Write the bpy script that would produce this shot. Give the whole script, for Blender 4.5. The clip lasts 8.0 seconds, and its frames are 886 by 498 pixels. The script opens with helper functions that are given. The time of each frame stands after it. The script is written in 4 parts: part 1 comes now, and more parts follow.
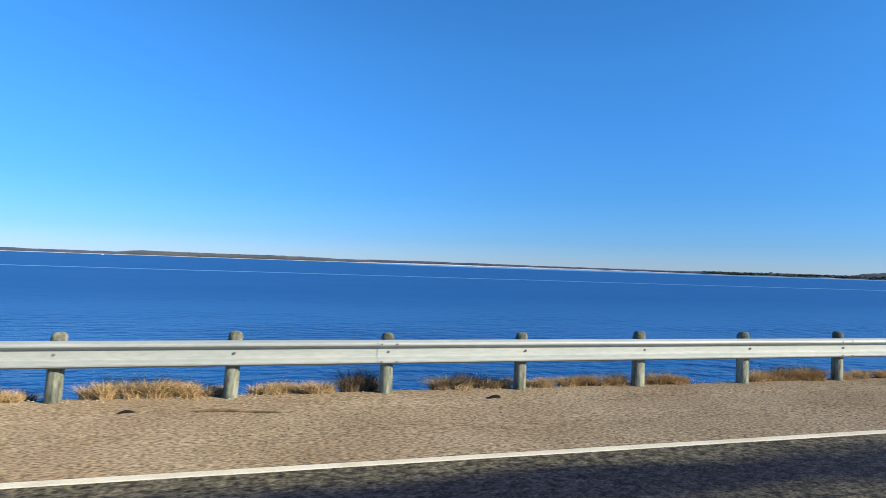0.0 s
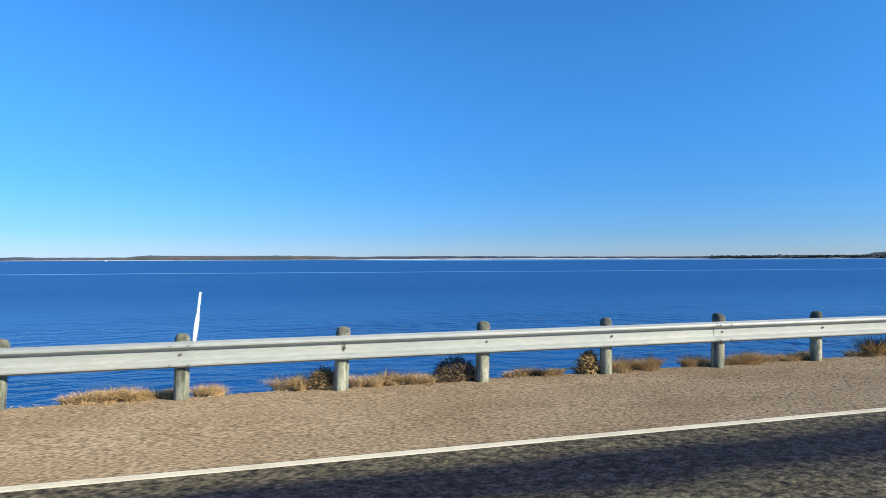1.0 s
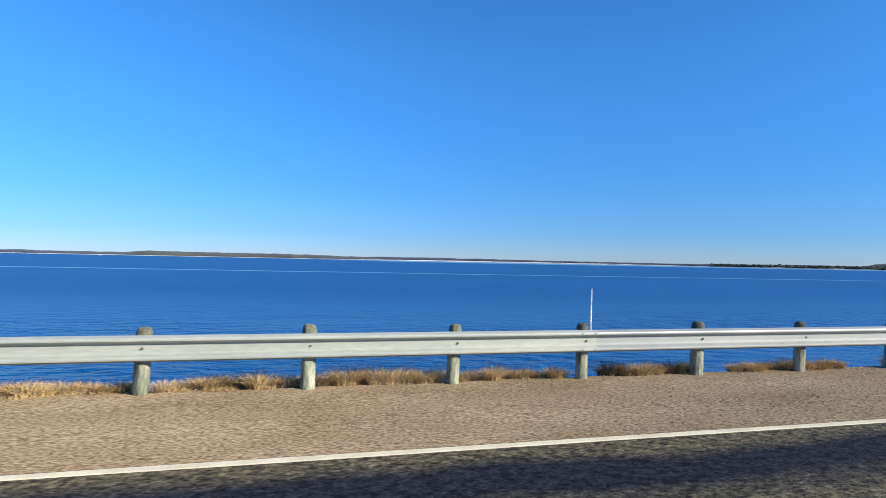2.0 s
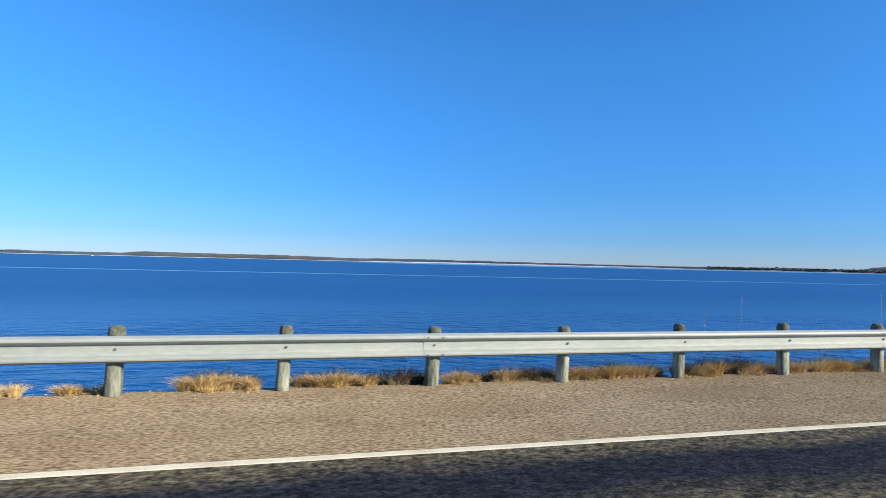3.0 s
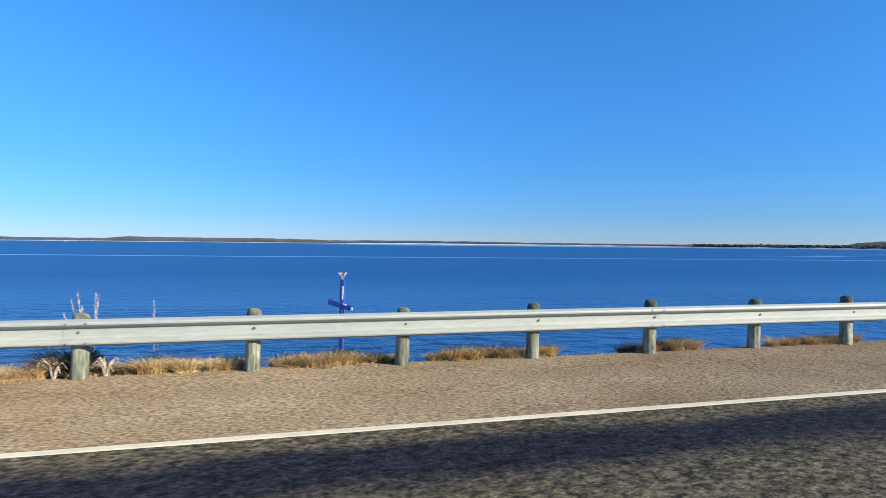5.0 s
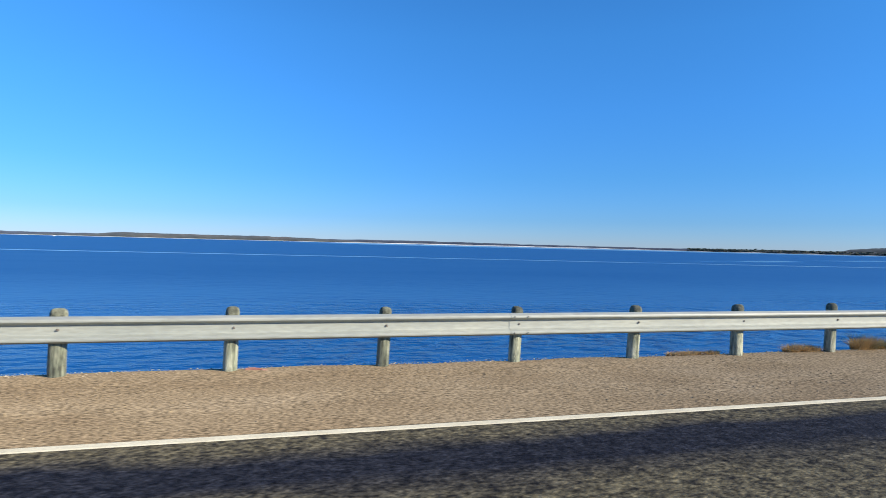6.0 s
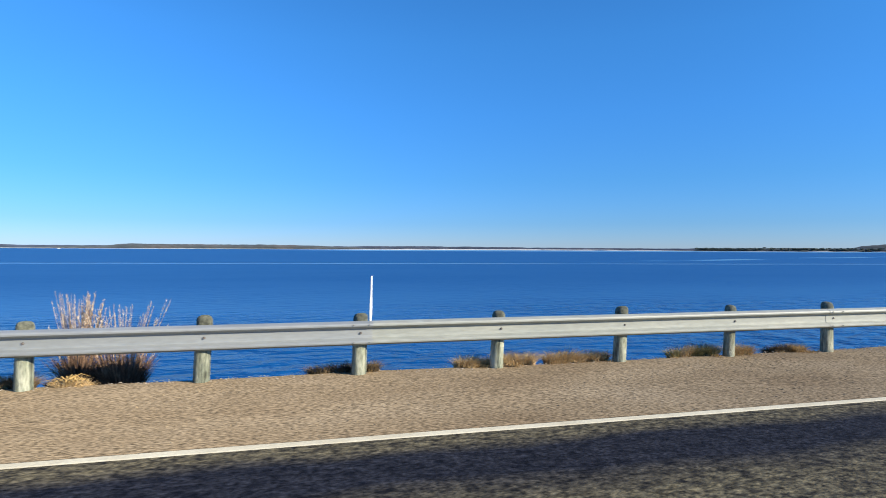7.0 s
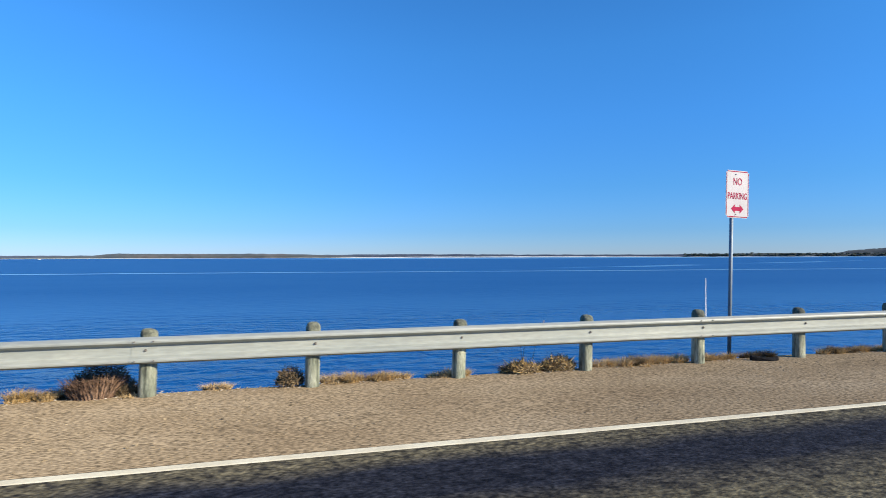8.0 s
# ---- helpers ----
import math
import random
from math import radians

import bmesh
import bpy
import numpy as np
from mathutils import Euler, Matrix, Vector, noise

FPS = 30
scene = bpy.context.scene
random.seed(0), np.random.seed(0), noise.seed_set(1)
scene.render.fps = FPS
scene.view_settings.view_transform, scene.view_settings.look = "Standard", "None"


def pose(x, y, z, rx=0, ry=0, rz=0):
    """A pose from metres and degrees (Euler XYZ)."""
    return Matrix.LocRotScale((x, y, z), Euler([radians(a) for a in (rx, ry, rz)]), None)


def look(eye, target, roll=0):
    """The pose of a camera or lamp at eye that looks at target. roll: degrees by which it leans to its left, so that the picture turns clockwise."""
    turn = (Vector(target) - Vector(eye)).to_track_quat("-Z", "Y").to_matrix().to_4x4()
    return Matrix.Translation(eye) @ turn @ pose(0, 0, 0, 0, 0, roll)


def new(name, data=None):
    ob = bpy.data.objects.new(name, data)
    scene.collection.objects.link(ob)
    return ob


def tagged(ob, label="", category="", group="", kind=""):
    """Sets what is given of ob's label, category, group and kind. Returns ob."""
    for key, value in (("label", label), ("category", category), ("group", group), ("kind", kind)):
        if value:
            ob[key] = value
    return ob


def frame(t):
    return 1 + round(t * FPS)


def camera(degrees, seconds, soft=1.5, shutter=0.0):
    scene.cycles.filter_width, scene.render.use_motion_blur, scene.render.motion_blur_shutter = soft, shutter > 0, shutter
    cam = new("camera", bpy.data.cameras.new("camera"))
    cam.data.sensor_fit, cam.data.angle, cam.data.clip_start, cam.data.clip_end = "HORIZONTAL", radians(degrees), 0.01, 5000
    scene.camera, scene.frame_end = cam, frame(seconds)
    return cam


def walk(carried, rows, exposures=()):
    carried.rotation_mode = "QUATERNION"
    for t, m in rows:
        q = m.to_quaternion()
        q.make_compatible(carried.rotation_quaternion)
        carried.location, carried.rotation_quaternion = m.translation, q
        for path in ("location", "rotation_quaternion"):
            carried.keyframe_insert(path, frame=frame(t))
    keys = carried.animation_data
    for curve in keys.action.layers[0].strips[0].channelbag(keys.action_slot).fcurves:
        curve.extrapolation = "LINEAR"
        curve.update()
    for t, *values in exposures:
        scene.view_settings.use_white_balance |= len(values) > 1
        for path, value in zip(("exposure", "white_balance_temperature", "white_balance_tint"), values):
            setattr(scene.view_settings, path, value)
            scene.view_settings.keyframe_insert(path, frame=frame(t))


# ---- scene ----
cam = camera(76.2, 8.0, soft=0.75, shutter=0.02)


def seat(x, y, z, heading, pitch, roll):
    """Camera pose: heading to the right of straight across the road, pitch up, roll clockwise in the picture (degrees)."""
    h, p = radians(heading), radians(pitch)
    way = Vector((math.sin(h) * math.cos(p), math.cos(h) * math.cos(p), math.sin(p)))
    eye = Vector((x, y, z))
    return look(eye, eye + way * 10, roll)


PATH = [
    (0.0, -1.335, -7.276, 1.701, 15.51, 1.61, 1.92),
    (0.2, 3.792, -7.294, 1.683, 14.91, 1.67, 1.66),
    (0.5, 11.491, -7.281, 1.671, 15.45, 1.53, 0.79),
    (0.8, 19.113, -7.352, 1.672, 14.66, 0.56, -0.68),
    (1.0, 24.176, -7.296, 1.673, 14.62, 1.02, -0.19),
    (1.2, 29.183, -7.233, 1.658, 14.80, 0.82, -0.19),
    (1.5, 36.760, -7.229, 1.629, 14.74, 1.27, -0.21),
    (1.7, 41.839, -7.250, 1.641, 14.84, 1.10, 0.66),
    (2.8, 69.368, -7.221, 1.631, 13.94, 1.46, 1.37),
    (3.0, 74.433, -7.274, 1.638, 14.27, 1.40, 1.35),
    (3.2, 79.448, -7.307, 1.628, 13.70, 1.48, 0.87),
    (3.5, 86.952, -7.259, 1.605, 13.94, 1.33, 0.66),
    (4.0, 99.407, -7.362, 1.626, 14.59, 0.30, 0.65),
    (4.2, 104.444, -7.381, 1.641, 14.32, 0.13, 1.23),
    (4.5, 111.900, -7.307, 1.641, 14.71, -0.33, 1.96),
    (4.7, 116.827, -7.336, 1.613, 14.88, -0.53, 0.51),
    (5.8, 144.301, -7.359, 1.625, 15.15, -0.34, 1.30),
    (6.0, 149.263, -7.396, 1.642, 15.11, -0.45, 1.44),
    (6.2, 154.314, -7.380, 1.640, 14.93, -0.32, 0.97),
    (6.5, 161.940, -7.448, 1.663, 14.50, -0.52, 1.06),
    (6.8, 169.433, -7.365, 1.639, 14.11, 0.17, 0.45),
    (7.0, 174.502, -7.338, 1.635, 14.14, 0.04, 0.27),
    (7.2, 179.504, -7.243, 1.614, 14.03, -0.13, -0.10),
    (7.5, 187.069, -7.252, 1.617, 13.97, 0.25, 0.02),
    (7.7, 192.134, -7.234, 1.602, 14.36, 0.61, -0.43),
    (8.0, 199.778, -7.237, 1.621, 14.82, 0.82, -0.19),
]
walk(cam, [(r[0], seat(*r[1:])) for r in PATH])

# ---- light ----
SUN_AZIMUTH = 130.0   # degrees from +y towards +x
SUN_HEIGHT = 23.3
world = bpy.data.worlds.new("sky")
scene.world = world
world.use_nodes = True
wn = world.node_tree
sky = wn.nodes.new("ShaderNodeTexSky")
sky.sky_type = "NISHITA"
sky.sun_disc = False
sky.sun_elevation = radians(SUN_HEIGHT)
sky.sun_rotation = radians(SUN_AZIMUTH)
sky.air_density, sky.dust_density, sky.ozone_density, sky.altitude = 1.0, 0.1, 3.0, 200
wn.nodes["Background"].inputs["Strength"].default_value = 0.28
# deep winter blue: the sky's colour is pulled towards blue, least at the hazy horizon
place = wn.nodes.new("ShaderNodeTexCoord")
part_z = wn.nodes.new("ShaderNodeSeparateXYZ")
wn.links.new(place.outputs["Generated"], part_z.inputs[0])
tint = wn.nodes.new("ShaderNodeValToRGB")
tint.color_ramp.elements[0].position, tint.color_ramp.elements[0].color = 0.0, (0.132, 0.192, 0.36, 1)
tint.color_ramp.elements[1].position, tint.color_ramp.elements[1].color = 1.0, (0.099, 0.278, 0.441, 1)
for at, colour in ((0.045, (0.096, 0.178, 0.336)), (0.12, (0.085, 0.201, 0.347)), (0.23, (0.091, 0.245, 0.411)), (0.34, (0.099, 0.278, 0.441))):
    tint.color_ramp.elements.new(at).color = (*colour, 1)
wn.links.new(part_z.outputs["Z"], tint.inputs["Fac"])
blend = wn.nodes.new("ShaderNodeMix")
blend.data_type, blend.blend_type = "RGBA", "MULTIPLY"
blend.inputs["Factor"].default_value = 1.0
wn.links.new(sky.outputs[0], blend.inputs[6])
wn.links.new(tint.outputs["Color"], blend.inputs[7])
wn.links.new(blend.outputs[2], wn.nodes["Background"].inputs["Color"])
sun_data = bpy.data.lights.new("sun", "SUN")
sun_data.energy, sun_data.angle, sun_data.color = 5.0, radians(0.5), (1.0, 0.895, 0.72)
sun = new("sun", sun_data)
sa, se = radians(SUN_AZIMUTH), radians(SUN_HEIGHT)
sun_way = Vector((math.sin(sa) * math.cos(se), math.cos(sa) * math.cos(se), math.sin(se)))
sun.matrix_world = look(sun_way * 60, (0, 0, 0))
scene.view_settings.exposure = 0.78


# ---- materials ----
def material(name, stops, scale=4.0, rough=0.8, bump=0.0, bump_scale=60.0, metal=0.0, stretch=(1, 1, 1),
             fine=0.35, fine_scale=40.0, per_object=0.0, per_island=0.0, leafy=0.0):
    """A two-scale noise material: stops are (position, colour) of the large variation; fine darkens and lightens it in grains."""
    m = bpy.data.materials.new(name)
    m.use_nodes = True
    nt = m.node_tree
    b = nt.nodes["Principled BSDF"]
    tc = nt.nodes.new("ShaderNodeTexCoord")
    mp = nt.nodes.new("ShaderNodeMapping")
    mp.inputs["Scale"].default_value = stretch
    nt.links.new(tc.outputs["Object"], mp.inputs["Vector"])

    def noise_node(s, detail=6.0):
        n = nt.nodes.new("ShaderNodeTexNoise")
        n.inputs["Scale"].default_value, n.inputs["Detail"].default_value = s, detail
        nt.links.new(mp.outputs[0], n.inputs["Vector"])
        return n

    big, small = noise_node(scale), noise_node(fine_scale, 3.0)
    ramp = nt.nodes.new("ShaderNodeValToRGB")
    els = ramp.color_ramp.elements
    els[0].position, els[0].color = stops[0][0], (*stops[0][1], 1)
    els[1].position, els[1].color = stops[-1][0], (*stops[-1][1], 1)
    for p, c in stops[1:-1]:
        e = els.new(p)
        e.color = (*c, 1)
    nt.links.new(big.outputs["Fac"], ramp.inputs["Fac"])
    spread = nt.nodes.new("ShaderNodeMapRange")
    spread.inputs["From Min"].default_value, spread.inputs["From Max"].default_value = 0.3, 0.7
    spread.inputs["To Min"].default_value, spread.inputs["To Max"].default_value = 1 - fine, 1 + fine
    nt.links.new(small.outputs["Fac"], spread.inputs["Value"])
    value = spread.outputs[0]
    for amount, kind in ((per_object, "ShaderNodeObjectInfo"), (per_island, "ShaderNodeNewGeometry")):
        if amount:
            info = nt.nodes.new(kind)
            r = nt.nodes.new("ShaderNodeMapRange")
            r.inputs["To Min"].default_value, r.inputs["To Max"].default_value = 1 - amount, 1 + amount
            nt.links.new(info.outputs["Random" if kind == "ShaderNodeObjectInfo" else "Random Per Island"], r.inputs["Value"])
            times = nt.nodes.new("ShaderNodeMath")
            times.operation = "MULTIPLY"
            nt.links.new(value, times.inputs[0])
            nt.links.new(r.outputs[0], times.inputs[1])
            value = times.outputs[0]
    mix = nt.nodes.new("ShaderNodeVectorMath")
    mix.operation = "SCALE"
    nt.links.new(ramp.outputs["Color"], mix.inputs[0])
    nt.links.new(value, mix.inputs["Scale"])
    nt.links.new(mix.outputs[0], b.inputs["Base Color"])
    b.inputs["Roughness"].default_value, b.inputs["Metallic"].default_value = rough, metal
    b.inputs["Diffuse Roughness"].default_value = 1.0 if rough > 0.75 else 0.0
    if leafy:
        thin = nt.nodes.new("ShaderNodeBsdfTranslucent")
        nt.links.new(mix.outputs[0], thin.inputs["Color"])
        both = nt.nodes.new("ShaderNodeMixShader")
        both.inputs["Fac"].default_value = leafy
        nt.links.new(b.outputs[0], both.inputs[1])
        nt.links.new(thin.outputs[0], both.inputs[2])
        nt.links.new(both.outputs[0], nt.nodes["Material Output"].inputs["Surface"])
    if bump:
        bn = noise_node(bump_scale, 4.0)
        bp = nt.nodes.new("ShaderNodeBump")
        bp.inputs["Strength"].default_value, bp.inputs["Distance"].default_value = bump, 0.02
        nt.links.new(bn.outputs["Fac"], bp.inputs["Height"])
        nt.links.new(bp.outputs[0], b.inputs["Normal"])
    return m


GRAVEL = material("gravel", [(0.3, (0.23, 0.167, 0.096)), (0.5, (0.277, 0.207, 0.122)), (0.7, (0.32, 0.245, 0.15))], 0.9, 0.95,
                  0.3, 50.0, fine=0.65, fine_scale=38.0, stretch=(0.62, 1, 1))
GRAVEL.node_tree.nodes["Principled BSDF"].inputs["Diffuse Roughness"].default_value = 0.3
GRAVEL.node_tree.nodes["Principled BSDF"].inputs["Specular IOR Level"].default_value = 0.06
EARTH = material("earth_bank", [(0.3, (0.16, 0.12, 0.08)), (0.7, (0.3, 0.24, 0.16))], 1.0, 0.95, 0.6, 20.0)
STONE = material("pebble_stone", [(0.3, (0.155, 0.117, 0.066)), (0.7, (0.27, 0.21, 0.125))], 6.0, 0.9, per_island=0.5)
RUBBLE = material("pale_rubble", [(0.3, (0.288, 0.24, 0.176)), (0.7, (0.4, 0.344, 0.272))], 6.0, 0.9, per_island=0.3)
LINE = material("white_road_paint", [(0.3, (0.6, 0.53, 0.365)), (0.6, (0.73, 0.66, 0.47))], 3.0, 0.8, 0.2, 80.0, fine=0.12)
RAIL = material("galvanised_rail", [(0.3, (0.3, 0.327, 0.3)), (0.5, (0.345, 0.37, 0.336)), (0.7, (0.375, 0.394, 0.35))], 1.6, 0.52, fine=0.1,
                fine_scale=12.0, stretch=(0.5, 1, 3), per_object=0.05)
RAIL_DULL = material("weathered_rail", [(0.3, (0.26, 0.28, 0.28)), (0.7, (0.32, 0.335, 0.33))], 1.2, 0.5, fine=0.08,
                     fine_scale=12.0, stretch=(0.5, 1, 3), metal=0.2)
# about 0.85 times the tones of RAIL, for panels from post 72 on
RAIL_DARKER = material("darker_rail", [(0.3, (0.255, 0.272, 0.246)), (0.5, (0.292, 0.308, 0.276)), (0.7, (0.325, 0.336, 0.295))], 1.6, 0.55, fine=0.12,
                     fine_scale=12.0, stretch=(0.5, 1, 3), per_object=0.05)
BOLT = material("rusty_bolt", [(0.3, (0.06, 0.055, 0.05)), (0.7, (0.15, 0.13, 0.115))], 30.0, 0.7)
WOOD = material("weathered_timber", [(0.34, (0.055, 0.061, 0.044)), (0.46, (0.175, 0.192, 0.137)), (0.56, (0.25, 0.266, 0.193)), (0.68, (0.345, 0.352, 0.262))], 3.0, 0.74,
                0.8, 30.0, stretch=(6, 6, 0.9), fine=0.35, fine_scale=12.0, per_object=0.25)
WOOD_END = material("dark_post_top", [(0.3, (0.07, 0.075, 0.055)), (0.7, (0.2, 0.205, 0.145))], 14.0, 0.95, 0.5, 40.0, per_object=0.25)
MARKER = material("white_plastic", [(0.3, (0.702, 0.702, 0.684)), (0.7, (0.774, 0.774, 0.765))], 8.0, 0.45, fine=0.05)
STEEL = material("galvanised_pole", [(0.3, (0.13, 0.17, 0.21)), (0.7, (0.2, 0.24, 0.28))], 5.0, 0.55, metal=0.3, fine=0.1)
SIGN_WHITE = material("sign_white", [(0.3, (0.43, 0.4128, 0.4214)), (0.7, (0.4988, 0.4816, 0.4902))], 3.0, 0.74, fine=0.04)
SIGN_RED = material("sign_red", [(0.3, (0.27, 0.012, 0.05)), (0.7, (0.36, 0.02, 0.07))], 5.0, 0.74, fine=0.1)
for worn in (SIGN_WHITE, SIGN_RED):
    worn.node_tree.nodes["Principled BSDF"].inputs["Specular IOR Level"].default_value = 0.1
BLUE_WOOD = material("blue_painted_wood", [(0.3, (0.015, 0.05, 0.26)), (0.7, (0.03, 0.09, 0.4))], 8.0, 0.6, fine=0.2)
WHITE_WOOD = material("white_wood", [(0.3, (0.7, 0.7, 0.72)), (0.7, (0.82, 0.82, 0.82))], 8.0, 0.6, fine=0.1)
GRASS = material("dry_grass", [(0.3, (0.44, 0.285, 0.09)), (0.5, (0.6, 0.42, 0.165)), (0.7, (0.68, 0.53, 0.28))], 1.5, 0.8,
                 per_island=0.3, fine=0.15, leafy=0.2)
STRAW = material("pale_straw", [(0.3, (0.4, 0.265, 0.105)), (0.5, (0.54, 0.38, 0.18)), (0.7, (0.62, 0.47, 0.26))], 1.5, 0.8,
                 per_island=0.3, fine=0.15, leafy=0.2)
GRASS_GREEN = material("green_tinged_grass", [(0.3, (0.117, 0.117, 0.045)), (0.5, (0.243, 0.216, 0.081)), (0.7, (0.378, 0.306, 0.135))], 2.5, 0.8,
                       per_island=0.4, fine=0.15)
BRUSH = material("dark_brush", [(0.3, (0.055, 0.042, 0.022)), (0.5, (0.14, 0.098, 0.05)), (0.7, (0.27, 0.19, 0.1))], 3.0, 0.9,
                 per_island=0.4, fine=0.2)
PLUME = material("seed_plume", [(0.3, (0.5, 0.41, 0.3)), (0.7, (0.7, 0.61, 0.48))], 6.0, 0.9, per_island=0.25)
REED = material("brown_reed", [(0.3, (0.12, 0.07, 0.035)), (0.5, (0.26, 0.155, 0.08)), (0.7, (0.46, 0.31, 0.16))], 4.0, 0.85, per_island=0.4)
TAN_REED = material("tan_reed", [(0.3, (0.30, 0.185, 0.11)), (0.5, (0.44, 0.30, 0.195)), (0.7, (0.58, 0.43, 0.31))], 4.0, 0.85, per_island=0.35, leafy=0.3)
RUST_REED = material("rust_brown_reed", [(0.3, (0.07, 0.038, 0.024)), (0.5, (0.15, 0.088, 0.055)), (0.7, (0.30, 0.19, 0.12))], 4.0, 0.9, per_island=0.4)
RUBBER = material("torn_rubber", [(0.3, (0.008, 0.008, 0.009)), (0.7, (0.022, 0.021, 0.021))], 12.0, 0.9, 0.5, 60.0)
DRIFT = material("pale_driftwood", [(0.3, (0.42, 0.34, 0.25)), (0.7, (0.6, 0.52, 0.42))], 8.0, 0.9, per_island=0.2)
CLOTH = material("faded_red_cloth", [(0.3, (0.25, 0.09, 0.07)), (0.7, (0.4, 0.22, 0.17))], 8.0, 0.9, fine=0.2)
LEAF = material("far_woods", [(0.3, (0.045, 0.066, 0.05)), (0.7, (0.1, 0.115, 0.075))], 0.02, 0.95, fine=0.3, fine_scale=0.2, per_island=0.3)
# hill tones shifted to blue-grey: distance haze put into the colour
SHORE = material("far_hills", [(0.3, (0.034, 0.044, 0.052)), (0.5, (0.05, 0.055, 0.056)), (0.7, (0.075, 0.068, 0.066))], 0.004, 0.95, fine=0.25, fine_scale=0.03)
SHORE_DARK = material("far_wooded_hills", [(0.3, (0.03, 0.042, 0.044)), (0.7, (0.055, 0.066, 0.06))], 0.004, 0.95, fine=0.25, fine_scale=0.03)
# aerial haze painted in as a blue base colour
SHORE_HAZE_BLUE = material("haze_tinted_hills", [(0.3, (0.026, 0.04, 0.068)), (0.7, (0.045, 0.055, 0.08))], 0.004, 0.95, fine=0.25, fine_scale=0.03)
SAND = material("pale_beach", [(0.3, (0.44, 0.45, 0.46)), (0.7, (0.56, 0.57, 0.57))], 0.05, 0.95)


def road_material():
    """Asphalt with exposed brown stone; the car roof's shadow is painted as a darker band along the outer side of the
    lane.
    """
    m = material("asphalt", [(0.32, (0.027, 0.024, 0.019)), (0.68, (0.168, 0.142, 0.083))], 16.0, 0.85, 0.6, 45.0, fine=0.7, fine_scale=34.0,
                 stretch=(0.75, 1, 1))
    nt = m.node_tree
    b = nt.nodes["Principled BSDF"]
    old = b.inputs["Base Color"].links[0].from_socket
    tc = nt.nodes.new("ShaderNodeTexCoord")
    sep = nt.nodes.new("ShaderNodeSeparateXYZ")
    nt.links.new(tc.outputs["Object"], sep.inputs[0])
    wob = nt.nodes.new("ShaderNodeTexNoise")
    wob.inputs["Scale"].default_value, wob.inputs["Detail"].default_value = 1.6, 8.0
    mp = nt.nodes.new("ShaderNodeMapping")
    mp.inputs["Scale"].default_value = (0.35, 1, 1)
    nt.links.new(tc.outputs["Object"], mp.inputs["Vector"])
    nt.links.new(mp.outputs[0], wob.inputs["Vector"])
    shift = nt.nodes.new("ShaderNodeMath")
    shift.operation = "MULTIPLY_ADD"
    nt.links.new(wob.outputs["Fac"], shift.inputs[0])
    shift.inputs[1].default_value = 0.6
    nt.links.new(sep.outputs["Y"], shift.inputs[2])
    # one painted shadow band along the lane, soft on both sides
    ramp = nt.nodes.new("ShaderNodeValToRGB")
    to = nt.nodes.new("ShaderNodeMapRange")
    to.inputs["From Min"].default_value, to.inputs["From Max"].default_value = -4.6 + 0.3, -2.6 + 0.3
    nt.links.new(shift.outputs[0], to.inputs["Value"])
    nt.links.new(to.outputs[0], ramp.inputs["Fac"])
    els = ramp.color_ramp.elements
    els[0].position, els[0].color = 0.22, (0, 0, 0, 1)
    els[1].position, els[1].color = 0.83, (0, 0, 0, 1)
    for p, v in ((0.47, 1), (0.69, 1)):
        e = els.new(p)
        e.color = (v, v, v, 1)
    in_shadow = nt.nodes.new("ShaderNodeMix")
    in_shadow.data_type = "RGBA"
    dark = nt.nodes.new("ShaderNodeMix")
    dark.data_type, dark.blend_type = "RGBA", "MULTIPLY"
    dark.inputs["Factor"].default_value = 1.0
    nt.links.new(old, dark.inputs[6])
    # blue-dark multiplier puts the car roof's cast shadow into the colour
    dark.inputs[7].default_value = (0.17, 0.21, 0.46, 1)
    nt.links.new(ramp.outputs["Color"], in_shadow.inputs["Factor"])
    nt.links.new(old, in_shadow.inputs[6])
    nt.links.new(dark.outputs[2], in_shadow.inputs[7])
    nt.links.new(in_shadow.outputs[2], b.inputs["Base Color"])
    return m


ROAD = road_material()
ROAD.node_tree.nodes["Principled BSDF"].inputs["Diffuse Roughness"].default_value = 0.2
LINE.node_tree.nodes["Principled BSDF"].inputs["Diffuse Roughness"].default_value = 0.1
for matt in (ROAD, LINE, RUBBER):
    matt.node_tree.nodes["Principled BSDF"].inputs["Specular IOR Level"].default_value = 0.1


